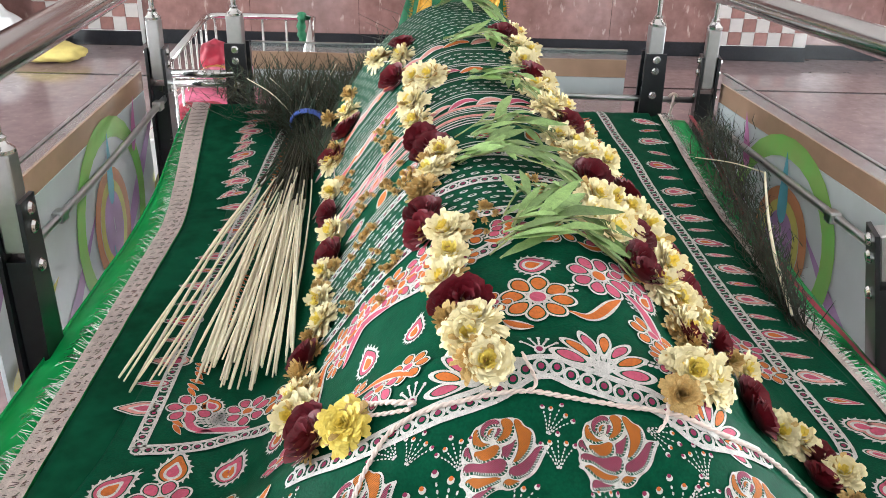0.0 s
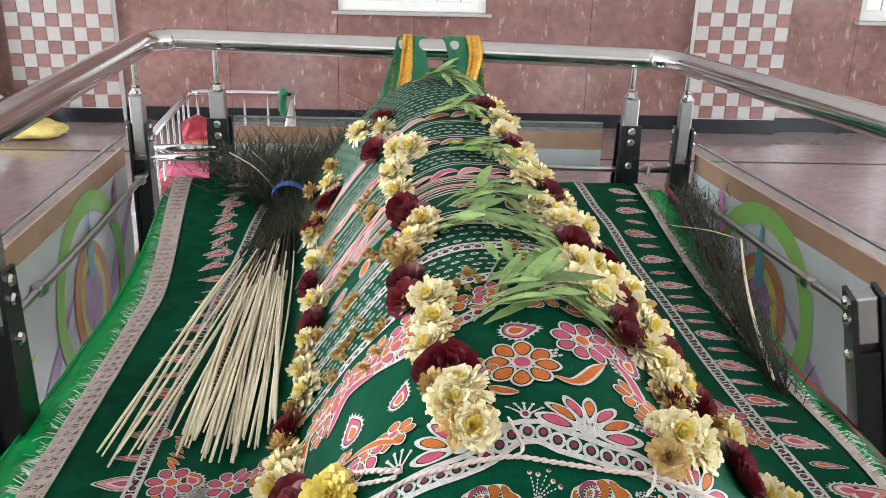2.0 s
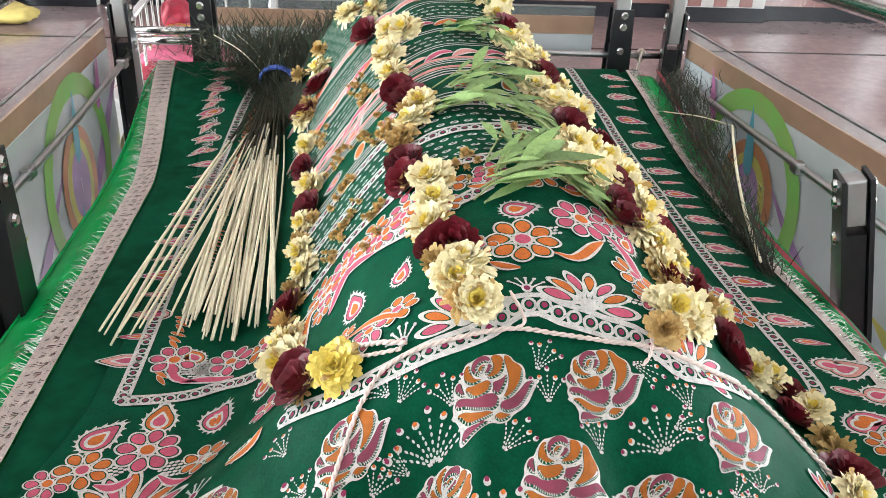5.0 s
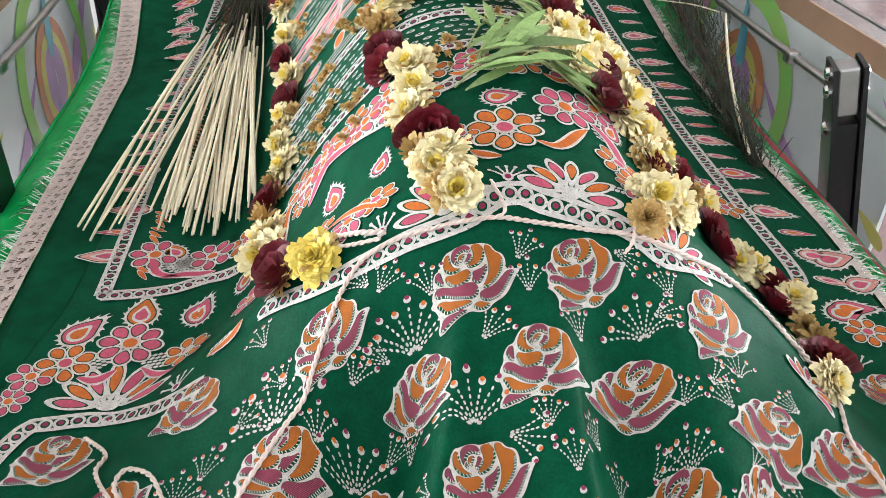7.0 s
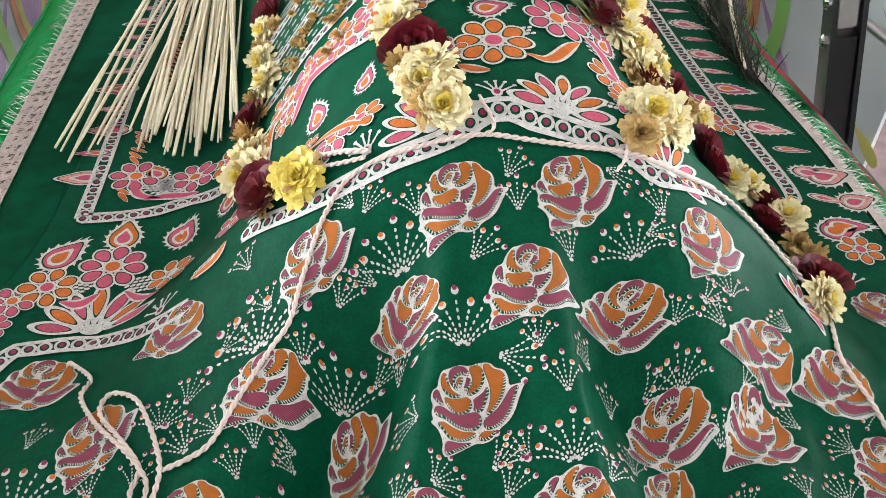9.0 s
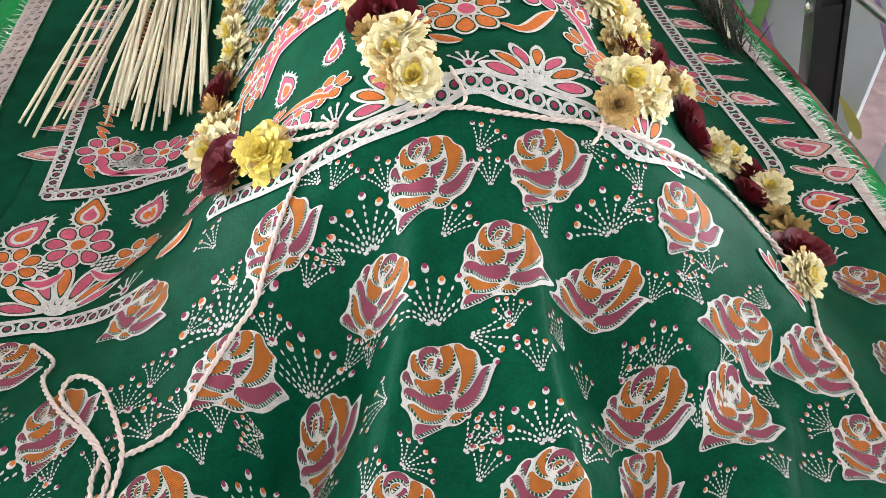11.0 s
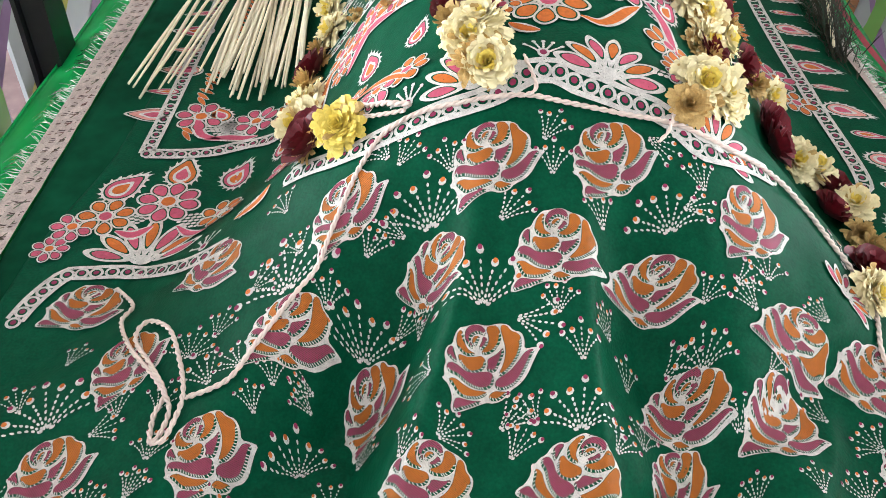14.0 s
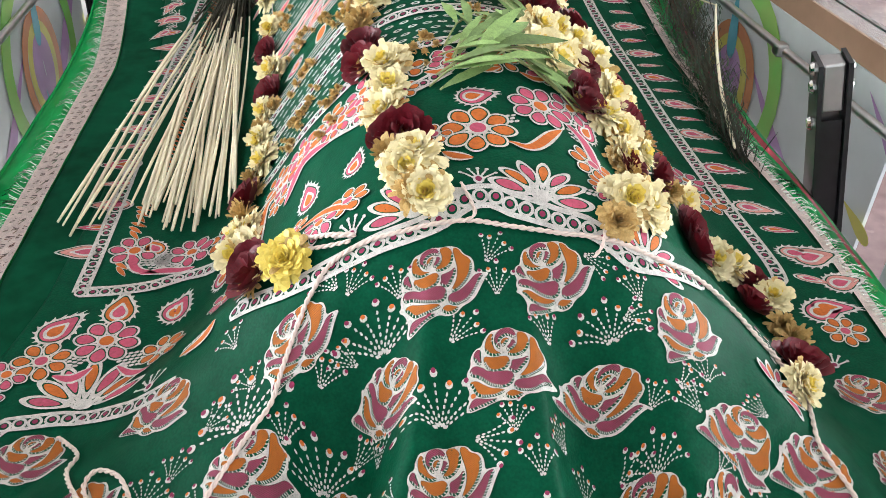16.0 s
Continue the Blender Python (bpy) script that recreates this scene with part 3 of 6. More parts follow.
def checker(name, x0, x1, cols):
    """Shallow pilaster faced with small square tiles in two colours."""
    col = thing(name, "shallow wall column faced in cream and rose checkered tiles", "column")
    col["kind"] = "structure"
    Geo().box(((x0 + x1) / 2, YN - 0.05, TOP / 2), (x1 - x0, 0.10, TOP - 0.002)).make("column_core", PLASTER, col)
    s = (x1 - x0) / cols
    one = [Geo().box((0, 0, 0), (s - 0.003, 0.012, s - 0.003), bevel=0.0015).make("tile", m, mesh_only=True) for m in (TILE_W, TILE_P)]
    rest = [Geo(), Geo()]
    for r in range(int((TOP - 0.12) / s)):
        for c in range(cols):
            p = (x0 + (c + 0.5) * s, YN - 0.106, 0.122 + (r + 0.5) * s)
            if p[2] < 1.5:
                t = new("tile", one[(r + c) % 2])
                t.parent, t.location = col, p
            else:
                rest[(r + c) % 2].box(p, (s - 0.003, 0.012, s - 0.003))
    for g, m in zip(rest, (TILE_W, TILE_P)):
        g.make("upper_tiles", m, col)["kind"] = "stuff"


checker("column_west", -3.34, -2.45, 8)
checker("column_east", 2.42, 3.2, 7)
# thin dark inlay lines in the floor
inlay = thing("floor_inlay", "thin black stone line inlaid in the floor", "inlay")
inlay["kind"] = "structure"
for y in (6.6,):
    Geo().box((0, y, 0.0015), (12.4, 0.03, 0.003)).make("strip", SKIRT, inlay)
post = Geo().box((-3.95, 7.3, TOP / 2), (0.5, 0.5, TOP - 0.004), bevel=0.02).make("brown_pillar", BROWNWOOD)
tagged(post, "dark red-brown painted square pillar beside the wall", "pillar", kind="structure")


def sack(name, at, size, mat, label, seed):
    bm = bmesh.new()
    bmesh.ops.create_icosphere(bm, subdivisions=4, radius=1.0)
    for v in bm.verts:
        d = 1 + 0.22 * noise.noise(v.co * 1.7 + Vector((seed, 0, 0))) + 0.07 * noise.noise(v.co * 5 + Vector((0, seed, 0)))
        v.co = Vector((v.co.x * size[0] * d, v.co.y * size[1] * d, max(-0.8, v.co.z) * size[2] * d))
    low = min(v.co.z for v in bm.verts)
    me = bpy.data.meshes.new(name)
    for f in bm.faces:
        f.smooth = True
    bm.to_mesh(me)
    bm.free()
    me.materials.append(mat)
    ob = new(name, me)
    ob.location = (at[0], at[1], at[2] - low)
    return tagged(ob, label, "bag")


sack("white_sack", (-3.42, 7.15, 0.0), (0.22, 0.16, 0.20), BAGW, "crumpled white plastic sack lying on the hall floor", 1.0)
sack("folded_cloth", (-2.95, 6.98, 0.0), (0.26, 0.18, 0.08), BAGY, "folded pale yellow cloth bundle on the floor", 4.0)
# added fill lamp in the assumed entrance, and daylight through the south windows
area_lamp("south_fill_light", (0.3, YS - 0.25, 1.3), (0.3, 2, 1.0), 2.3, 2.4, 14)
area_lamp("south_window_light", (-2.9, YS - 0.25, 1.65), (-1.5, 2, 0.9), 1.3, 1.4, 30)
area_lamp("south_window_light", (3.5, YS - 0.25, 1.65), (2, 2, 0.9), 1.3, 1.4, 30)
# added side fill for the cloth, from the assumed openings west and east
for y in (0.4, 3.6):
    area_lamp("west_fill_light", (XW - 0.25, y, 1.7), (0, 1.5, 0.9), 1.9, 1.55, 340)
    area_lamp("east_fill_light", (XE + 0.25, y, 1.7), (0.4, 1.5, 0.9), 1.9, 1.55, 265)


# ---- the enclosure: platform, glass panels, rail ----
plat = thing("platform", "raised marble platform under the grave covers", "platform")
plat["kind"] = "structure"
Geo().box((0.235, 1.76, 0.375), (1.34, 2.16, 0.75), bevel=0.01).make("platform_body", MARBLE, plat)
Geo().box((0.235, 1.76, 0.762), (1.36, 2.18, 0.026), bevel=0.008).make("platform_edge", MARBLE, plat)
RL, RR = 1.272, 1.243      # rail heights on the two sides
LEFT = [(-0.40, 0.2), (-0.50, 1.1), (-0.556, 1.72), (-0.612, 2.35), (-0.645, 2.72)]
RIGHT = [(1.42, 0.2), (1.28, 1.1), (1.155, 1.86), (1.03, 2.45), (0.965, 2.76)]
rail = thing("steel_railing", "polished stainless steel railing with glass panels round the grave", "railing")
path = [(x, y, RL) for x, y in LEFT] + [(-0.655, 2.86, RL), (-0.62, 2.93, RL), (-0.53, 2.955, RL)]
path += [(0.2, 2.96, 0.5 * (RL + RR)), (0.80, 2.955, RR), (0.89, 2.93, RR), (0.935, 2.87, RR)] + [(x, y, RR) for x, y in RIGHT[::-1]]
Geo().tube(curve(path, 6), 0.033, 20).make("top_rail", STEEL, rail, smooth=True)


def lerp2(line, y):
    for (x0, y0), (x1, y1) in zip(line, line[1:]):
        if y0 <= y <= y1:
            return x0 + (x1 - x0) * (y - y0) / (y1 - y0)
    return line[-1][0] if y > line[-1][1] else line[0][0]


def baluster(x, y, turn, top, steel_low=0.955, lean=0.0, neck=True, tube_top=1.13):
    """Post: black plates with bolts below, a square steel tube, a cap and a thin neck to the rail."""
    p = new("baluster")
    p.parent = rail
    p.matrix_local = pose(x, y, 0, 0, lean, 0) @ pose(0, 0, 0, 0, 0, turn)
    Geo().box((0, 0, 0.5 * (tube_top + steel_low)), (0.038, 0.046, tube_top - steel_low), bevel=0.004).make("square_tube", STEEL_D, p)
    cap = Geo()
    prof = ((0.024, 1.13), (0.024, 1.136), (0.016, 1.143), (0.012, 1.15), (0.014, 1.156), (0.008, 1.16), (0.008, top - 0.02))
    for (r0, z0), (r1, z1) in zip(prof, prof[1:]):
        vs = [(r * math.cos(i * math.pi / 8), r * math.sin(i * math.pi / 8), z) for r, z in ((r0, z0), (r1, z1)) for i in range(16)]
        cap.add(vs, [(i, (i + 1) % 16, 16 + (i + 1) % 16, 16 + i) for i in range(16)])
    if neck:
        cap.make("cap", STEEL, p, smooth=True)
    for s in (-1, 1):
        pl = Geo()
        pl.add([(s * 0.02, -0.032, 1.05), (s * 0.02, 0.03, 1.05), (s * 0.02, 0.05, 0.30), (s * 0.02, -0.055, 0.30),
                (s * 0.028, -0.032, 1.05), (s * 0.028, 0.03, 1.05), (s * 0.028, 0.05, 0.30), (s * 0.028, -0.055, 0.30)],
               [(0, 1, 2, 3), (7, 6, 5, 4), (0, 4, 5, 1), (1, 5, 6, 2), (2, 6, 7, 3), (3, 7, 4, 0)])
        pl.make("side_plate", BLACK, p, "black enamelled flat plate")
    Geo().box((0, 0, 0.62), (0.036, 0.05, 0.64)).make("core_plate", BLACK, p)
    for z in (1.032, 0.998, 0.925):
        for s in (-1, 1):
            b = Geo()
            b.tube([(s * 0.028, -0.002, z), (s * 0.031, -0.002, z), (s * 0.036, -0.002, z)], 0.0125, 14, taper=[1, 1, 0.7])
            b.make("bolt", STEEL, p, "round steel bolt head", smooth=False)
    return p


baluster(-0.676, 2.81, 4, RL)
baluster(0.962, 2.87, -8, RR)
baluster(-0.462, 2.90, 86, RL)
baluster(0.80, 2.90, 94, RR)
baluster(-0.548, 1.63, 5, RL)
baluster(1.180, 1.66, -10, RR, lean=-13.0, neck=False, tube_top=1.046)
# thin middle rails with small clamps
mids = (("L", [(-0.655, 0.3, 0.83), (-0.66, 1.94, 0.845), (-0.66, 2.82, 0.905)]), ("R", [(1.20, 0.3, 0.90), (1.06, 1.80, 0.885), (0.985, 2.85, 0.855)]))
for side, pts in mids:
    Geo().tube(curve(pts, 6), 0.0095, 10).make("middle_rail", STEEL_D, rail, smooth=True)
Geo().tube([(-0.66, 2.875, 0.955), (-0.47, 2.875, 0.957)], 0.013, 10).make("middle_rail", STEEL, rail, smooth=True)
Geo().tube([(-0.66, 2.905, 0.918), (-0.47, 2.905, 0.92)], 0.013, 10).make("middle_rail", STEEL, rail, smooth=True)
Geo().tube([(0.36, 2.90, 0.91), (0.97, 2.885, 0.91)], 0.0095, 10).make("middle_rail", STEEL_D, rail, smooth=True)
for x, y, z in ((-0.66, 2.02, 0.848), (-0.66, 2.72, 0.898), (1.035, 2.05, 0.88), (0.99, 2.72, 0.86)):
    Geo().box((x, y, z), (0.028, 0.035, 0.028), bevel=0.006).make("clamp", STEEL_D, rail)


def ellipse(cx, cz, rx, rz, n=28, a0=0.0, a1=360.0):
    return [(cx + rx * math.cos(radians(a0 + (a1 - a0) * i / n)), cz + rz * math.sin(radians(a0 + (a1 - a0) * i / n))) for i in range(n + 1)]


def glass_panel(name, p, q, top, bottom, inward, motifs, clear_from=None):
    """A milky painted pane from p to q, with flat painted loops and leaves just in front of it."""
    p, q = Vector((*p, 0)), Vector((*q, 0))
    d = (q - p).normalized()
    nrm = Vector((-d.y, d.x, 0)) * inward
    length = (q - p).length

    def at(u, z, off):
        w = p + d * u + nrm * off
        return (w.x, w.y, z)

    pan = thing(name, "painted glass panel with tan band and pastel flower loops", "glass panel", "panels of the railing")

    def plate(u0, u1, z0, z1, o0, o1, nm, mat):
        vs = [at(u, z, o) for o in (o0, o1) for u, z in ((u0, z0), (u1, z0), (u1, z1), (u0, z1))]
        Geo().add(vs, [(0, 1, 2, 3), (7, 6, 5, 4), (0, 4, 5, 1), (1, 5, 6, 2), (2, 6, 7, 3), (3, 7, 4, 0)]).make(nm, mat, pan)

    plate(0, length, clear_from or bottom, top - 0.085, -0.004, 0.004, "painted_pane", PAINT["white"])
    if clear_from:
        plate(0, length, bottom, clear_from - 0.002, -0.004, 0.004, "clear_pane", GLASS)
    plate(0, length, top - 0.083, top - 0.028, -0.004, 0.004, "tan_band", PAINT["brown"])
    plate(0, length, top - 0.026, top, -0.004, 0.004, "clear_edge", GLASS)
    plate(0, length, top, top + 0.004, -0.005, 0.005, "edge_strip", STEEL_D)
    for k, (kind, cu, cz, ru, rz, w, mat) in enumerate(motifs):
        g = Geo()
        off = 0.0055 + 0.0006 * k
        if kind == "loop":
            a, b = ellipse(cu, cz, ru, rz), ellipse(cu, cz, ru - w, rz - w)
            n = len(a)
            g.add([at(*s, off) for s in a + b], [(i, i + 1, n + i + 1, n + i) for i in range(n - 1)])
        else:
            # pointed leaf, w is its lean in degrees
            pts = []
            for i in range(20):
                t = 2 * math.pi * i / 20
                u, z = rz * math.cos(t), ru * math.sin(t) * (0.55 - 0.45 * math.cos(t))
                ca, sa = math.cos(radians(w)), math.sin(radians(w))
                pts.append((cu + u * ca - z * sa, cz + u * sa + z * ca))
            g.add([at(*s, off) for s in pts], [tuple(range(20))])
        g.make("painted_loop" if kind == "loop" else "painted_leaf", PAINT[mat], pan)
    return pan


def loops(c):
    """One painted flower, centred c along the pane."""
    return [("leaf", c - 0.32, 0.60, 0.045, 0.28, 35, "violet"), ("leaf", c + 0.32, 0.74, 0.045, 0.26, 35, "violet"),
            ("loop", c + 0.02, 0.69, 0.28, 0.26, 0.055, "green"), ("loop", c, 0.67, 0.14, 0.155, 0.036, "orange"),
            ("loop", c, 0.67, 0.102, 0.122, 0.030, "yellow"), ("loop", c, 0.67, 0.072, 0.094, 0.070, "violet"),
            ("leaf", c + 0.02, 0.82, 0.036, 0.095, 80, "blue"), ("leaf", c - 0.02, 0.54, 0.036, 0.085, 95, "blue"),
            ("leaf", c + 0.26, 0.87, 0.030, 0.08, 70, "pink"), ("leaf", c + 0.44, 0.64, 0.024, 0.06, 20, "yellow"),
            ("leaf", c - 0.46, 0.70, 0.024, 0.06, 20, "yellow")]


glass_panel("glass_panel", (-0.66, 1.68), (-0.73, 2.80), 1.005, 0.42, -1, loops(0.70))
glass_panel("glass_panel", (-0.60, 0.55), (-0.655, 1.60), 1.005, 0.42, -1, loops(0.75))
glass_panel("glass_panel", (1.15, 1.72), (1.005, 2.85), 1.0, 0.42, 1, loops(0.65))
glass_panel("glass_panel", (1.30, 0.55), (1.16, 1.62), 1.0, 0.42, 1, loops(0.75))
glass_panel("glass_panel", (-0.44, 3.0), (0.74, 3.0), 1.03, 0.42, -1, [], 0.885)


# ---- cloths on the grave ----
def lay(x, y, off=0.0):
    return (x, y, drape(x, y) + off)


def span(a, b, step):
    n = max(2, int(round((b - a) / step)) + 1)
    return [a + (b - a) * i / (n - 1) for i in range(n)]


def hang(x, y):
    """Edge drop of the lowest cover over the platform's sides."""
    z = BASE - 0.004 + rise(y)
    z -= 0.55 * max(0.0, warp(-0.075, y) - x) ** 1.02
    z -= 0.55 * max(0.0, x - 0.93) ** 1.02
    z -= 0.9 * max(0.0, 0.70 - y) ** 1.3
    return z + 0.003 * noise.noise(Vector((x * 9, y * 9, 0)))


def warp(u, y):
    """The velvet cover's left hem swings outwards towards the head end."""
    return -0.368 - 0.052 * (min(y, 2.1) - 1.1) - 0.16 * max(0.0, y - 2.1) + u


def drawn_sheet(name, left, right, ys, n, off, mat, label, height=None):
    g = Geo()
    for y in ys:
        a, b = left(y), right(y)
        for i in range(n):
            x = a + (b - a) * i / (n - 1)
            g.v.append((x, y, (height or drape)(x, y) + off))
    g.f = [(j * n + i, j * n + i + 1, (j + 1) * n + i + 1, (j + 1) * n + i) for j in range(len(ys) - 1) for i in range(n - 1)]
    g.m = [0] * len(g.f)
    ob = g.make(name, mat, smooth=True)
    md = ob.modifiers.new("thickness", "SOLIDIFY")
    md.thickness, md.offset = 0.0012, -1
    return tagged(ob, label, "cloth")


def chadar_left(y):
    return -0.300 - 0.03 * ease((1.3 - y) / 0.25) - 0.026 * ease((y - 1.5) / 0.4) - 0.07 * ease((y - 2.0) / 0.6)


def right_hem(y):
    return 0.897 - 0.035 * ease((y - 1.4) / 0.5) - 0.04 * ease((y - 2.0) / 0.85)


def satin_edge(y):
    return -0.53 - 0.03 * ease((y - 1.5) / 0.8) - 0.03 * ease((y - 2.3) / 0.5)


def lace_half(y):
    return 0.021 + 0.005 * ease((y - 1.6) / 1.1)


satin = drawn_sheet("green_satin_cover", satin_edge, lambda y: 0.985 - 0.03 * ease((y - 1.4) / 0.5) - 0.05 * ease((y - 2.0) / 0.8), span(0.5, 2.84, 0.03), 90, -0.004, SATIN,
                    "bright green satin cover spread lowest on the platform", lambda x, y: min(hang(x, y), drape(x, y) - 0.012))


hem = Geo()
hem.tube([(satin_edge(y), y, hang(satin_edge(y), y) - 0.004) for y in span(0.52, 2.83, 0.03)], 0.0035, 6)
hem.make("hem", SATIN, satin, smooth=True)


velvet = drawn_sheet("velvet_cover", lambda y: warp(0, y), right_hem, span(0.5, 2.84, 0.02), 70, 0.0, VELVET,
                     "dark green velvet cover with silver lace border",
                     lambda x, y: drape(x, y) - 0.010 * ease((x - chadar_left(y) - 0.02) / 0.05) * ease((0.84 - x) / 0.05))


def ribbon(pts, width, off, g, mi=0, follow=None):
    """Flat strip along a path of (x, y), lying on the cloth."""
    f = follow or drape
    pts = [Vector((p[0], p[1], 0)) for p in pts]
    vs = []
    for i, p in enumerate(pts):
        d = (pts[min(i + 1, len(pts) - 1)] - pts[max(i - 1, 0)]).normalized()
        s = Vector((-d.y, d.x, 0)) * width * 0.5
        for q in (p + s, p - s):
            vs.append((q.x, q.y, f(q.x, q.y) + off))
    g.add(vs, [(2 * i, 2 * i + 1, 2 * i + 3, 2 * i + 2) for i in range(len(pts) - 1)], mi)


g = Geo()
lace_l = [(warp(-0.036, y), y) for y in span(0.6, 2.83, 0.03)]
vs = []
for x, y in lace_l:
    half = lace_half(y)
    for k in range(9):
        xx = x + 0.034 - 2 * half * (1 - k / 8)
        vs.append((xx, y, drape(xx, y) + 0.003 + 0.0022 * math.sin(k * 2.4) * math.sin(y * 150)))
g.add(vs, [(9 * i + k, 9 * i + k + 1, 9 * i + k + 10, 9 * i + k + 9) for i in range(len(lace_l) - 1) for k in range(8)])
g.make("lace_band", LACE, velvet, "silver-pink brocade lace band", smooth=True)
rng = random.Random(15)
st = Geo()
for i in range(90):
    y = 0.62 + 0.0245 * i
    half = lace_half(y)
    x0 = warp(-0.036, y) + 0.034 - 2 * half
    for k, (a, b) in enumerate((((0.12, 0.0), (0.85, 0.010)), ((0.85, 0.010), (0.30, 0.014)), ((0.18, 0.005), (0.92, 0.016)), ((0.55, -0.003), (0.80, 0.020)))):
        p, q = [Vector((x0 + 2 * half * u, y + v + rng.uniform(-0.002, 0.002), BASE + rise(y) + 0.0062)) for u, v in (a, b)]
        w = (q - p).cross(Vector((0, 0, 1))).normalized() * 0.0010
        st.add([p - w, p + w, q + w, q - w], [(0, 1, 2, 3)], 0 if k % 3 else 1)
st.make("stitching", [STITCH, STITCH_G], velvet, "zigzag thread stitching on the lace")["kind"] = "stuff"
rng = random.Random(5)
fr = Geo()
for i in range(480):
    y = rng.uniform(0.6, 2.83)
    x = warp(-0.002 - 2 * lace_half(y), y)
    a = rng.uniform(-0.5, 0.6)
    ln = rng.uniform(0.012, 0.038)
    z = BASE + rise(y) + 0.003
    lift = rng.uniform(-0.004, 0.012)
    p0, p1, p2 = (x, y, z), (x - 0.5 * ln, y + a * ln * 0.5, z + lift), (x - ln, y + a * ln, z - 0.006 + lift * 0.4)
    w = 0.0006
    fr.add([(p[0], p[1] - w, p[2]) for p in (p0, p1, p2)] + [(p[0], p[1] + w, p[2] + 0.0004) for p in (p0, p1, p2)], [(0, 1, 4, 3), (1, 2, 5, 4)])
fr.make("tinsel_fringe", TINSEL, velvet, "short silver tinsel fringe")["kind"] = "stuff"
# lace, red piping and fringe on the other hem
g = Geo()
ribbon([(right_hem(y) + 0.004, y) for y in span(0.7, 2.83, 0.03)], 0.02, 0.004, g)
g.make("lace_band", LACE, velvet, "narrow silver lace edging")
g = Geo()
ribbon([(0.945 - 0.03 * ease((y - 1.45) / 0.45), y) for y in span(1.35, 2.83, 0.03)], 0.013, 0.003, g, follow=lambda x, y: hang(x, y) + 0.004)
g.make("red_piping", RED, velvet, "narrow red edge piping")
fr = Geo()
for i in range(700):
    y = rng.uniform(0.7, 2.83)
    x = right_hem(y) + 0.004
    a = rng.uniform(-0.7, 0.4)
    ln = rng.uniform(0.012, 0.038)
    z = drape(x, y) + 0.004
    lift = rng.uniform(-0.002, 0.010)
    p0, p1, p2 = (x, y, z), (x + 0.5 * ln, y + a * ln * 0.5, z + lift), (x + ln, y + a * ln, z - 0.004 + lift * 0.4)
    w = 0.0006
    fr.add([(p[0], p[1] - w, p[2]) for p in (p0, p1, p2)] + [(p[0], p[1] + w, p[2] + 0.0004) for p in (p0, p1, p2)], [(0, 1, 4, 3), (1, 2, 5, 4)])
fr.make("tinsel_fringe", TINSEL, velvet, "short silver tinsel fringe")["kind"] = "stuff"

chadar = drawn_sheet("printed_grave_cover", chadar_left, lambda y: 0.885 - 0.055 * ease((y - 1.4) / 0.5) - 0.04 * ease((y - 2.0) / 0.6), [*span(0.5, 1.1, 0.005), *span(1.108, 2.83, 0.009)], 250, 0.004, PRINTED,
                     "dark green satin grave cover printed with orange and pink flowers")


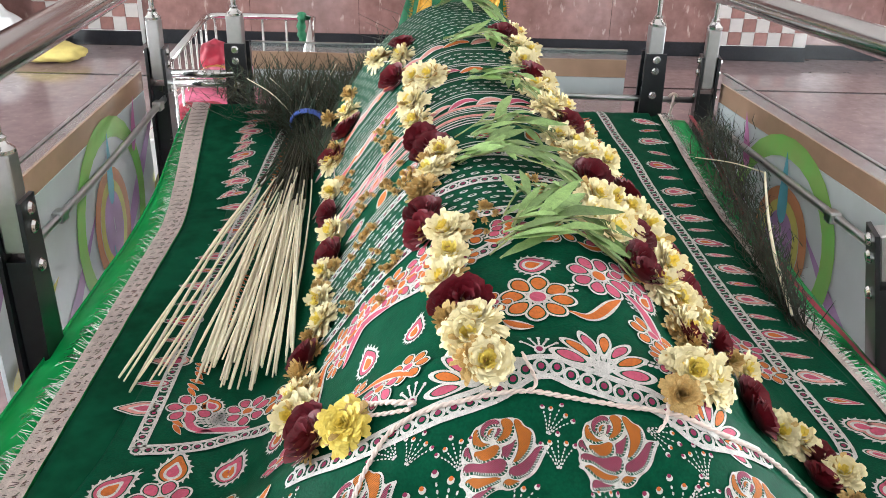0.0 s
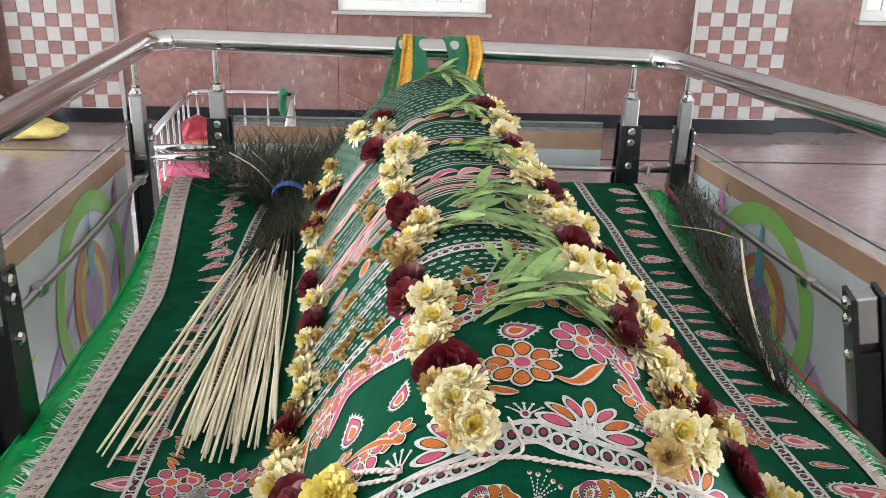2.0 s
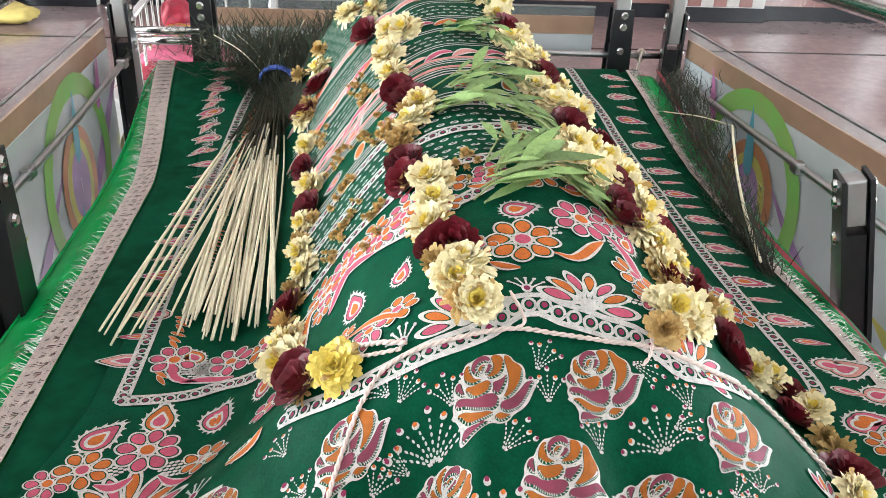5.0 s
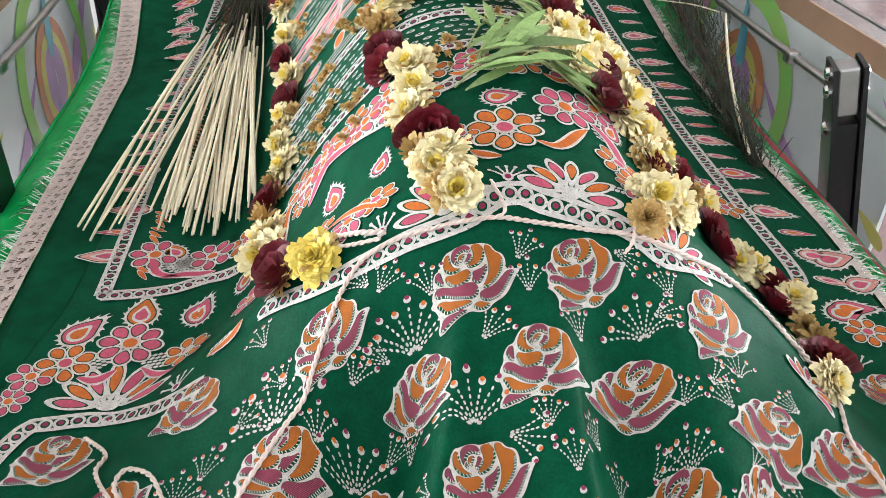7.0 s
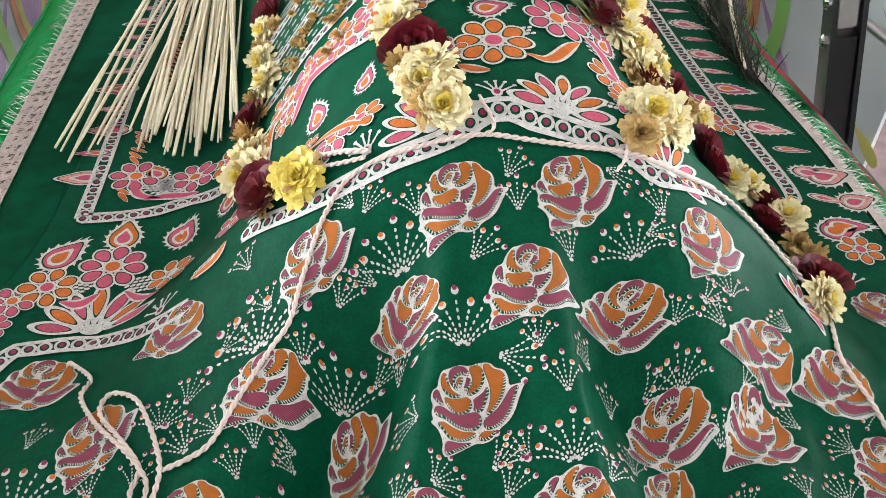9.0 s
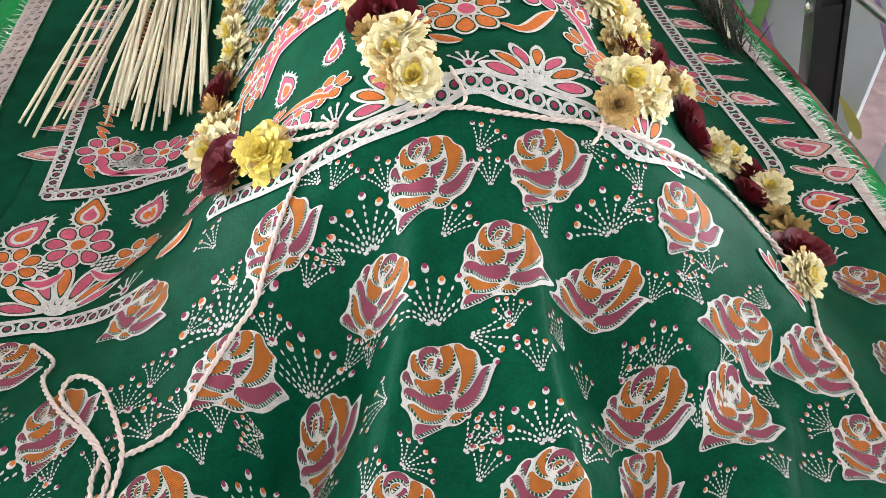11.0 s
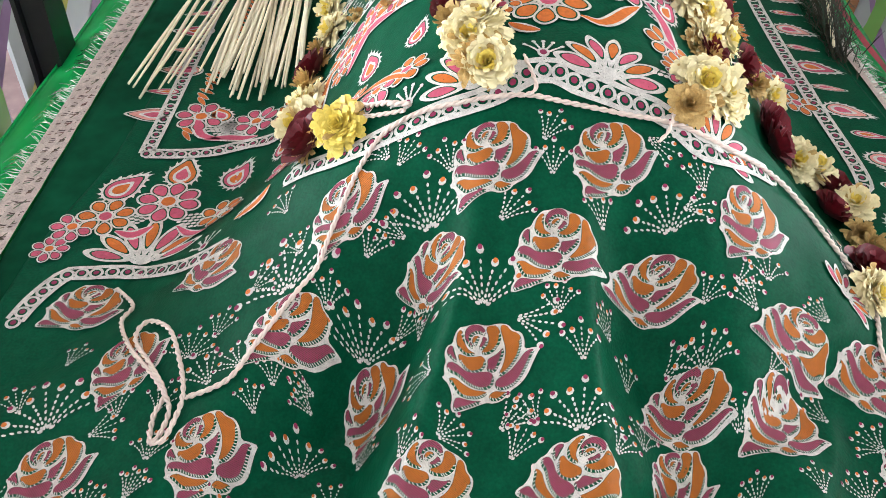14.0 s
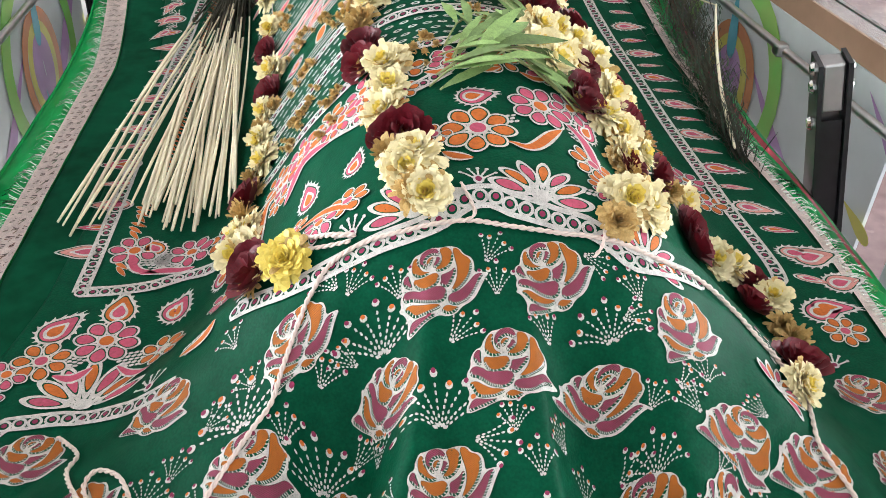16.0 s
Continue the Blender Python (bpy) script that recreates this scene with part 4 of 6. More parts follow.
# ---- printed patterns on the cover, laid as thin foil on the cloth ----
class Print:
    """A flat motif in its own plane (u across, v towards the head end), laid on the cloth at (x, y)."""

    def __init__(self, x, y, size=1.0, turn=0.0):
        e = 0.025
        zx = (drape(x + e, y) - drape(x - e, y)) / (2 * e)
        zy = (drape(x, y + e) - drape(x, y - e)) / (2 * e)
        self.kx, self.ky = 1 / math.sqrt(1 + zx * zx), 1 / math.sqrt(1 + zy * zy)
        self.x, self.y, self.s = x, y, size
        self.c, self.n = math.cos(radians(turn)), math.sin(radians(turn))
        self.g, self.layer, self.pieces = Geo(), 0, []

    def put(self, u, v, off):
        u, v = u * self.s, v * self.s
        x = self.x + (u * self.c - v * self.n) * self.kx
        y = self.y + (u * self.n + v * self.c) * self.ky
        return (x, y, drape(x, y) + 0.0052 + off)

    def fill(self, pts, mi, off):
        cu, cv = sum(p[0] for p in pts) / len(pts), sum(p[1] for p in pts) / len(pts)
        vs = [self.put(cu, cv, off)] + [self.put((p[0] + cu) / 2, (p[1] + cv) / 2, off) for p in pts] + [self.put(*p, off) for p in pts]
        n = len(pts)
        self.g.add(vs, [(0, 1 + i, 1 + (i + 1) % n) for i in range(n)] + [(1 + i, 1 + n + i, 1 + n + (i + 1) % n, 1 + (i + 1) % n) for i in range(n)], mi)

    def petal(self, pts, mi, rim=0.78, gap=None):
        """White-edged shape with a dark line inside the edge: rings of one small mesh."""
        pts = round_off(pts)
        o = self.layer * 0.00022
        self.layer += 1
        cu, cv = sum(p[0] for p in pts) / len(pts), sum(p[1] for p in pts) / len(pts)
        gap = gap or rim + 0.01
        n = len(pts)
        vs = [self.put(cu, cv, o + 0.0002)]
        for k, h in ((0.5 * rim, 0.0002), (rim, 0.0002), (gap, 0.0001), (1.0, 0.0)):
            vs += [self.put(cu + (p[0] - cu) * k, cv + (p[1] - cv) * k, o + h) for p in pts]
        piece = Geo()
        piece.add(vs[:1] + vs[1:1 + n], [(0, 1 + i, 1 + (i + 1) % n) for i in range(n)], mi)
        piece.v = [tuple(v) for v in vs]
        for ring, m in ((0, mi), (1, 4), (2, 0)):
            a, b = 1 + ring * n, 1 + (ring + 1) * n
            piece.f += [(a + i, b + i, b + (i + 1) % n, a + (i + 1) % n) for i in range(n)]
            piece.m += [m] * n
        self.pieces.append(piece)

    def flat(self, piece, pts, mi, off):
        """Filled outline cut small enough to follow the cloth."""
        bm = bmesh.new()
        bm.faces.new([bm.verts.new((p[0], p[1], 0)) for p in pts])
        bmesh.ops.triangulate(bm, faces=bm.faces[:])
        for _ in range(3):
            long = [e for e in bm.edges if e.calc_length() > 0.2]
            if long:
                bmesh.ops.subdivide_edges(bm, edges=long, cuts=1)
                bmesh.ops.triangulate(bm, faces=bm.faces[:])
        bm.verts.index_update()
        piece.add([self.put(q.co.x, q.co.y, off) for q in bm.verts], [[q.index for q in f.verts] for f in bm.faces], mi)
        bm.free()

    def cell(self, pts, mi, gap):
        """One petal: green ground, the colour drawn in from its lower side, white ticks across that gap."""
        pts = round_off(pts)
        n = len(pts)
        turn = 1 if sum(pts[i - 1][0] * pts[i][1] - pts[i][0] * pts[i - 1][1] for i in range(n)) > 0 else -1
        pts = [grow(pts, i, turn, 0.018) for i in range(n)]
        inner, ticks, run = [], [], 0.0
        for i in range(n):
            du, dv = pts[(i + 1) % n][0] - pts[i - 1][0], pts[(i + 1) % n][1] - pts[i - 1][1]
            d = math.hypot(du, dv) or 1.0
            gu, gv = -dv / d * turn, du / d * turn
            low = ease((gv - 0.35 * gu + 0.1) / 0.5)
            inner.append((pts[i][0] + gu * (0.010 + gap * low), pts[i][1] + gv * (0.010 + gap * low)))
            run += math.hypot(pts[i][0] - pts[i - 1][0], pts[i][1] - pts[i - 1][1])
            if low > 0.5 and run > 0.052:
                ticks.append((pts[i], (gu - 0.5 * gv, gv + 0.5 * gu)))
                run = 0.0
        piece = Geo()
        self.flat(piece, pts, 4, 0.0005)
        self.flat(piece, inner, mi, 0.0009)
        for (u, v), (a, b) in ticks:
            w = 0.010
            piece.add([self.put(*q, 0.0012) for q in ((u + b * w, v - a * w), (u + a * gap * 1.1 + b * w, v + b * gap * 1.1 - a * w),
                                                      (u + a * gap * 1.1 - b * w, v + b * gap * 1.1 + a * w), (u - b * w, v + a * w))], [(0, 1, 2, 3)], 0)
        self.pieces.append(piece)

    def oval(self, u, v, a, b, turn, mi, n=10, off=None):
        c, s = math.cos(radians(turn)), math.sin(radians(turn))
        o = self.layer * 0.00022 if off is None else off
        pts = []
        for i in range(n):
            t = 2 * math.pi * i / n
            p, q = a * math.cos(t), b * math.sin(t)
            pts.append((u + p * c - q * s, v + p * s + q * c))
        self.g.add([self.put(*p, o) for p in pts], [tuple(range(n))], mi)

    def done(self, name, label="", piece="petal"):
        mats = [WHITE_P, ORANGE_P, PINK_P, DARK_P, PRINTED, ORANGE_F, PINK_F, PALEPINK]
        if not self.g.f:
            self.g = self.pieces.pop(0)
        main = self.g.make(name, mats, chadar, label)
        for k in self.pieces:
            k.make(piece, mats, main)
        return main


def round_off(pts, times=2):
    for _ in range(times):
        out = []
        for i in range(len(pts)):
            a, b = pts[i], pts[(i + 1) % len(pts)]
            out += [(0.75 * a[0] + 0.25 * b[0], 0.75 * a[1] + 0.25 * b[1]), (0.25 * a[0] + 0.75 * b[0], 0.25 * a[1] + 0.75 * b[1])]
        pts = out
    return pts


def grow(pts, i, turn, by):
    """The i-th point of an outline, pushed outwards."""
    du, dv = pts[(i + 1) % len(pts)][0] - pts[i - 1][0], pts[(i + 1) % len(pts)][1] - pts[i - 1][1]
    d = math.hypot(du, dv) or 1.0
    return (pts[i][0] + dv / d * turn * by, pts[i][1] - du / d * turn * by)


def blade(u, v, length, width, turn, tip=0.5):
    """Outline of a petal that starts at (u, v) and points along turn."""
    c, s = math.cos(radians(turn)), math.sin(radians(turn))
    shape = [(0, 0), (0.25, -0.32), (0.62, -0.52), (0.92, -0.36), (1.08, 0), (0.92, 0.36), (0.62, 0.52), (0.25, 0.32)]
    return [(u + p * length * c - q * width * s, v + p * length * s + q * width * c) for p, q in shape]


def drawn(*pts):
    """Outline drawn on a grid, brought to the motif's own units."""
    return [((x - 350) / 280, (345 - y) / 280) for x, y in pts]


ROSE_OUTLINE = drawn((285, 85), (330, 74), (370, 82), (440, 70), (502, 85), (530, 130), (578, 148), (596, 200), (590, 255), (640, 256), (690, 262), (660, 302), (632, 350),
                     (600, 412), (555, 457), (497, 482), (460, 527), (395, 548), (350, 543), (300, 562), (230, 592), (148, 626), (132, 590), (148, 540), (128, 472), (84, 438),
                     (106, 422), (98, 385), (116, 340), (104, 300), (121, 245), (160, 228), (168, 180), (200, 123), (235, 112))
ROSE_TOP = [  # colour and outline of each petal
    (2, drawn((236, 175), (245, 125), (290, 88), (340, 85), (366, 118), (358, 142), (326, 128), (288, 142), (262, 182), (286, 236), (252, 212))),
    (1, drawn((280, 195), (292, 158), (328, 150), (310, 188), (300, 214))),
    (2, drawn((350, 147), (374, 170), (366, 206), (328, 234), (325, 212), (345, 180))),
    (1, drawn((184, 228), (190, 165), (216, 134), (224, 176), (232, 222), (256, 250), (302, 262), (250, 282), (204, 264))),
    (1, drawn((370, 98), (400, 82), (436, 92), (457, 140), (447, 192), (410, 237), (360, 260), (332, 250), (380, 200), (388, 150))),
]
ROSE_SIDES = [
    (1, drawn((455, 90), (490, 92), (514, 136), (556, 154), (578, 200), (562, 272), (520, 334), (470, 378), (428, 392), (470, 320), (486, 250), (476, 180))),
    (1, drawn((188, 284), (240, 295), (300, 280), (336, 270), (357, 300), (347, 342), (300, 372), (250, 377), (204, 338))),
    (2, drawn((370, 290), (400, 275), (440, 254), (467, 222), (464, 266), (440, 312), (410, 368), (360, 352), (376, 320))),
    (2, drawn((123, 290), (134, 255), (156, 244), (166, 290), (182, 337), (150, 326))),
]
ROSE_LOW = [
    (2, drawn((118, 372), (138, 343), (190, 354), (230, 380), (300, 376), (370, 361), (398, 385), (398, 432), (360, 467), (300, 467), (240, 447), (180, 407), (130, 402))),
    (2, drawn((413, 422), (440, 400), (500, 376), (560, 320), (595, 274), (650, 268), (622, 312), (592, 372), (550, 432), (500, 462), (440, 472), (413, 457))),
    (1, drawn((126, 440), (170, 431), (210, 455), (270, 480), (330, 481), (363, 490), (310, 522), (240, 527), (188, 517), (158, 475))),
    (1, drawn((362, 516), (400, 478), (440, 484), (480, 489), (440, 522), (400, 533))),
    (2, drawn((152, 594), (164, 545), (190, 533), (250, 544), (335, 539), (270, 566), (200, 592), (163, 609))),
]


def rose(x, y, size, turn):
    p = Print(x, y, size, turn)
    p.flat(p.g, round_off(ROSE_OUTLINE, 1), 0, 0.0002)
    for mi, pts in ROSE_TOP + ROSE_SIDES + ROSE_LOW:
        p.cell(pts, mi, 0.05)
    return p.done("printed_rose")


def spray(x, y, size, turn, rays=7, fan=110):
    """Dotted spray: dashed rays that end in small dots."""
    p = Print(x, y, size, turn)
    for i in range(rays):
        a = 90 + fan * (i / (rays - 1) - 0.5)
        ln = (1.0 - 0.30 * abs(i / (rays - 1) - 0.5)) * (0.86 if i % 2 else 1.0)
        for k in range(6):
            r = ln * (0.18 + 0.13 * k)
            b = a - (a - 90) * 0.35 * (1 - k / 6)
            p.oval(r * math.cos(radians(b)), r * math.sin(radians(b)), 0.042, 0.023, b, 0, 6)
        r = ln * 1.02
        p.oval(r * math.cos(radians(a)), r * math.sin(radians(a)), 0.072, 0.072, 0, 0, 8, 0.0002)
        r = ln * 1.06
        p.oval(r * math.cos(radians(a)), r * math.sin(radians(a)), 0.046, 0.046, 0, 5 if i % 2 else 3, 8, 0.0004)
    return p.done("printed_spray")


rng = random.Random(11)
for x, y, turn in ROSES:
    rose(x, y, 0.0445, turn)
for x, y, turn, size in SPRAYS_LARGE:
    spray(x, y, 1.15 * size, turn, 9, 140)
for x, y, turn, size in SPRAYS_SMALL + SPRAYS_MORE:
    spray(x, y, 1.15 * size, turn, 5, 62)
taken = [p[:2] for p in ROSES + SPRAYS_LARGE + SPRAYS_SMALL + SPRAYS_MORE]
for k in range(1200):
    x, y = rng.uniform(-0.30, 0.82), rng.uniform(0.64, 1.03)
    if y > 1.03 - 0.9 * max(0.0, abs(x - 0.3) - 0.22) + 0.25 * max(0.0, x - 0.6) or min((x - a) ** 2 + (y - b) ** 2 for a, b in taken) < 0.040 ** 2:
        continue
    taken.append((x, y))
    spray(x, y - 0.012, 0.036, 40 * (x - 0.31) + rng.choice((-60, 0, 0, 50)) + rng.uniform(-15, 15), rng.choice((5, 6, 7)), rng.uniform(60, 110))


def along(points, step):
    """Even steps over the cloth along a smooth path of (x, y)."""
    pts = [(p.x, p.y) for p in curve([(a, b, 0) for a, b in points], 24)]
    out, acc, last = [pts[0]], 0.0, None
    for a, b in zip(pts, pts[1:]):
        za, zb = drape(*a), drape(*b)
        acc += math.sqrt((a[0] - b[0]) ** 2 + (a[1] - b[1]) ** 2 + (za - zb) ** 2)
        if acc >= step:
            out.append(b)
            acc = 0.0
    return out


def chain(points, width=0.021, name="chain_border", mi=3):
    """White border of two lines with rings between."""
    g = Geo()
    fine = along(points, 0.012)
    for s in (-1, 1):
        shifted = []
        for i, p in enumerate(fine):
            a, b = fine[max(i - 1, 0)], fine[min(i + 1, len(fine) - 1)]
            d = Vector((b[0] - a[0], b[1] - a[1], 0)).normalized()
            shifted.append((p[0] - d.y * s * width * 0.46, p[1] + d.x * s * width * 0.46))
        ribbon(shifted, 0.0054, 0.0064, g, 0)
    for x, y in along(points, width * 0.82):
        p = Print(x, y, width)
        p.oval(0, 0, 0.44, 0.44, 0, 0, 12, 0.0002)
        p.oval(0, 0, 0.27, 0.27, 0, 4, 12, 0.0004)
        p.oval(0, 0.02, 0.17, 0.17, 0, mi, 10, 0.0006)
        g.add(p.g.v, p.g.f)
        g.m[-len(p.g.m):] = p.g.m
    return g.make(name, [WHITE_P, ORANGE_P, PINK_P, DARK_P, PRINTED, ORANGE_F, PINK_F], chadar)


def fan(x, y, size, turn=0, n=9):
    p = Print(x, y, size, turn)
    for i in range(n):
        a = 180 * (i + 0.5) / n
        k = 1.0 - 0.15 * abs(math.cos(radians(a)))
        p.petal(blade(0.10 * math.cos(radians(a)), 0.08 * math.sin(radians(a)), 0.86 * k, 0.25, a), 5 if i % 2 else 6, 0.60, 0.70)
    p.oval(0, 0.04, 0.16, 0.10, 0, 0, 12, p.layer * 0.00022)
    return p.done("printed_fan")


def bloom(x, y, size, mi, turn=0, n=7):
    p = Print(x, y, size, turn)
    for i in range(n):
        a = 360 * i / n + 20
        p.petal(blade(0.18 * math.cos(radians(a)), 0.18 * math.sin(radians(a)), 0.75, 0.58, a), mi, 0.68, 0.80)
    o = p.layer * 0.00022
    p.oval(0, 0, 0.27, 0.27, 0, 0, 14, o)
    p.oval(0, 0, 0.20, 0.20, 0, 6 if mi == 5 else 5, 14, o + 0.0002)
    return p.done("printed_blossom")


def pod(x, y, size, turn, mi, ticks=True, slim=1.0):
    """Pointed paisley pod with a toothed white rim."""
    p = Print(x, y, size, turn)
    drop = [(0, 0.78), (0.20, 0.44), (0.40, 0.10), (0.36, -0.26), (0.12, -0.46), (-0.12, -0.46), (-0.36, -0.26), (-0.40, 0.10), (-0.20, 0.44)]
    drop = [(u * slim, v) for u, v in drop]
    if ticks:
        rim = round_off(drop, 2)
        p.flat(p.g, [(u * k, v * k + 0.02) for n, (u, v) in enumerate(rim) for k in (1.24 if n % 2 == 0 else 1.02, 1.05)], 0, 0.0)
    p.petal(drop, mi, 0.80, 0.88)
    p.petal([(u * 0.55, v * 0.55 - 0.04) for u, v in drop], 5 if mi == 6 else 6, 0.68)
    return p.done("printed_pod")


def crown(x, y, size, turn=0):
    p = Print(x, y, size, turn)
    for a in (35, 65, 90, 115, 145):
        for k in range(4):
            r = 0.32 + 0.16 * k
            p.oval(r * math.cos(radians(a)), r * math.sin(radians(a)), 0.11, 0.06, a, 0, 6)
        p.oval(0.95 * math.cos(radians(a)), 0.95 * math.sin(radians(a)), 0.10, 0.10, 0, 0, 8)
    p.oval(0, 0.1, 0.26, 0.26, 0, 0, 12, 0.0002)
    p.oval(0, 0.1, 0.15, 0.15, 0, 3, 10, 0.0004)
    return p.done("printed_crown")


def scales(x, y, w, h, turn=0):
    p = Print(x, y, 1.0, turn)
    for j in range(int(h / 0.006)):
        for i in range(int(w / 0.0075)):
            u, v = -w / 2 + 0.0075 * (i + 0.5 * (j % 2)), -h / 2 + 0.006 * j
            if (u / (w / 2)) ** 2 + (v / (h / 2)) ** 2 < 1:
                p.oval(u, v, 0.0040, 0.0024, 20, 0, 6)
    return p.done("printed_scale")


def swoosh(points, width, mi):
    """Curved band with white edges."""
    g = Geo()
    pts = along(points, 0.006)
    n = len(pts)
    for k, (w, off, m) in enumerate(((width, 0.0064, 0), (width * 0.62, 0.0067, mi))):
        vs = []
        for i, p in enumerate(pts):
            a, b = pts[max(i - 1, 0)], pts[min(i + 1, n - 1)]
            d = Vector((b[0] - a[0], b[1] - a[1], 0)).normalized()
            h = w * 0.5 * math.sin(math.pi * (0.06 + 0.88 * i / max(1, n - 1)))
            for s in (1, -1):
                x, y = p[0] - d.y * s * h, p[1] + d.x * s * h
                vs.append((x, y, drape(x, y) + off))
        g.add(vs, [(2 * i, 2 * i + 1, 2 * i + 3, 2 * i + 2) for i in range(n - 1)], m)
    return g.make("printed_band", [WHITE_P, ORANGE_P, PINK_P, DARK_P, PRINTED, ORANGE_F, PINK_F, PALEPINK], chadar)


def across(y0, x0, x1, step, sag=0.0):
    """Steps across the mound at one distance from the foot end."""
    return along([(x, y0 + sag * (x - 0.3) ** 2) for x in span(x0, x1, 0.05)], step)


def dot_rows(y0, y1, x0, x1, gap, long=0.006):
    g = Geo()
    for j, y in enumerate(span(y0, y1, gap)):
        for i, (x, yy) in enumerate(across(y, x0, x1, gap * 0.95)):
            if j % 2:
                x += gap * 0.4
            q = Print(x, yy)
            q.oval(0, 0, long, 0.0042, 0, 0, 8, 0.0)
            q.oval(0, 0, long * 0.5, 0.002, 0, 4, 6, 0.0002)
            g.add(q.g.v, q.g.f)
            g.m[-len(q.g.m):] = q.g.m
    return g.make("printed_dots", [WHITE_P, ORANGE_P, PINK_P, DARK_P, PRINTED], chadar)


# front border over the foot of the mound
chain(CHAIN_FRONT)
chain(CHAIN_LOW)
for x, y, s, t in FANS:
    fan(x, y, 1.3 * s, t, 7)
for x, y, s, t in CROWNS:
    crown(x, y, 1.7 * s, t)
for x, y, s, mi in BLOOMS:
    bloom(x, y, 1.12 * s, mi, rng.uniform(0, 50), 8 if s > 0.040 else 7)
for x0, y0, x1, y1, x2, y2 in BANDS:
    swoosh([(x0, y0), (x1, y1), (x2, y2)], 0.019, rng.choice((5, 6)))
for x, y, s in SCALES:
    scales(x, y, 1.9 * s, 1.25 * s, rng.uniform(-20, 20))
for x, y, s, t, mi in PODS:
    pod(x, y, 1.6 * s, t, mi)
# inner rectangle: chain lines, corner bird-like scrolls, orange strokes
chain(INNER_CHAIN[:5], 0.020)
chain(INNER_CHAIN[4:], 0.020)
chain([(0.640, 2.82), (0.660, 2.66), (0.693, 2.465), (0.729, 2.18), (0.746, 1.84), (0.767, 1.57), (0.788, 1.33), (0.73, 1.34)], 0.022)
for i in range(30):
    y = 1.36 + 0.048 * i
    if y < 2.81:
        for x, sgn in ((0.69 - 0.105 * ease((y - 1.9) / 1.0), -1), (-0.215 - 0.04 * ease((y - 1.6) / 0.7), 1)):
            for k in (-1, 0, 1):
                q = Print(x + rng.uniform(-0.004, 0.004), y + 0.015 * k, 0.032, sgn * 50 + 90 + sgn * 14 * k)
                q.petal(blade(-0.5, 0, 1.0, 0.30, 0), 5, 0.86)
                q.done("printed_stroke")
for x, y, mi in ((-0.06, 1.385, 5), (0.66, 1.40, 6), (0.62, 1.45, 5), (0.665, 1.52, 6)):
    bloom(x, y, 0.040, mi, rng.uniform(0, 60), 7)
scales(-0.155, 1.375, 0.07, 0.05)
# outer row of pods beyond the chain
for i in range(23):
    y = 1.26 + 0.068 * i
    big = i % 2 == 0
    for x, t in ((chadar_left(y) + 0.026, 105), (0.755 + 0.03 * ease((2.5 - y) / 0.6) + 0.055 * ease((1.8 - y) / 0.5), -104)):
        if y < 2.8 and not (x < 0 and y < 1.36):
            pod(x + rng.uniform(-0.006, 0.006), y, 0.066 if big else 0.054, t + rng.uniform(-14, 14), 7 if i % 3 else 6, big and x > 0, 0.75 if big else 0.45)
# bands over the mound towards the head end
for i, (x, y) in enumerate(across(1.362, 0.03, 0.50, 0.062)):
    bloom(x, y, 0.034, 6 if i % 2 else 5, rng.uniform(0, 60), 6)
for i, (x, y) in enumerate(across(1.362, 0.06, 0.50, 0.062)):
    swoosh([(x - 0.02, y - 0.02), (x, y - 0.026), (x + 0.02, y - 0.016)], 0.014, 5)
chain(across(1.415, 0.0, 0.54, 0.03), 0.020)
dot_rows(1.445, 1.505, -0.02, 0.54, 0.022, 0.0075)
chain(across(1.53, -0.03, 0.55, 0.03), 0.020)
dot_rows(1.555, 1.60, -0.03, 0.54, 0.022, 0.0075)
chain(across(1.625, -0.04, 0.55, 0.03), 0.022)


def stripe(y, x0, x1, width, mi):
    g = Geo()
    ribbon(across(y, x0, x1, 0.012), width, 0.0064, g, 0)
    return g.make("printed_stripe", [(WHITE_P, ORANGE_P, PINK_P, DARK_P, PRINTED, ORANGE_F, PINK_F, PALEPINK)[mi]], chadar)


for y in (1.650, 1.660, 1.672):
    stripe(y, -0.05, 0.55, 0.0035, 0)
for i, (x, y) in enumerate(across(1.705, -0.02, 0.52, 0.075)):
    if i % 2:
        pod(x, y, 0.046, rng.uniform(50, 110), 6 if i % 4 == 1 else 7)
    else:
        q = Print(x, y, 0.03)
        q.petal([(-0.5, -0.8), (0.5, -0.8), (0.5, 0.8), (-0.5, 0.8)], 5, 0.8)
        q.done("printed_block")
for y in (1.755, 1.766, 1.778):
    stripe(y, -0.06, 0.54, 0.004, 0)
stripe(1.790, -0.06, 0.54, 0.012, 7)
stripe(1.836, -0.06, 0.54, 0.010, 7)
stripe(1.828, -0.06, 0.54, 0.003, 0)
for y in (1.810, 1.820):
    stripe(y, -0.06, 0.54, 0.0035, 0)
for i, (x, y) in enumerate(across(1.855, -0.04, 0.50, 0.05)):
    swoosh([(x - 0.025, y - 0.014), (x, y + 0.012), (x + 0.03, y + 0.006)], 0.026, 6 if i % 2 else 7)
for y in (1.895, 1.905):
    stripe(y, -0.08, 0.52, 0.0035, 0)
dot_rows(1.925, 1.965, -0.08, 0.50, 0.022, 0.008)
for y in (1.99, 2.0):
    stripe(y, -0.1, 0.5, 0.004, 0)
for i, (x, y) in enumerate(across(2.035, -0.08, 0.48, 0.055)):
    swoosh([(x - 0.028, y - 0.012), (x, y + 0.014), (x + 0.03, y + 0.004)], 0.034, (7, 6, 5)[i % 3])
for y in (2.075, 2.087):
    stripe(y, -0.1, 0.48, 0.004, 0)
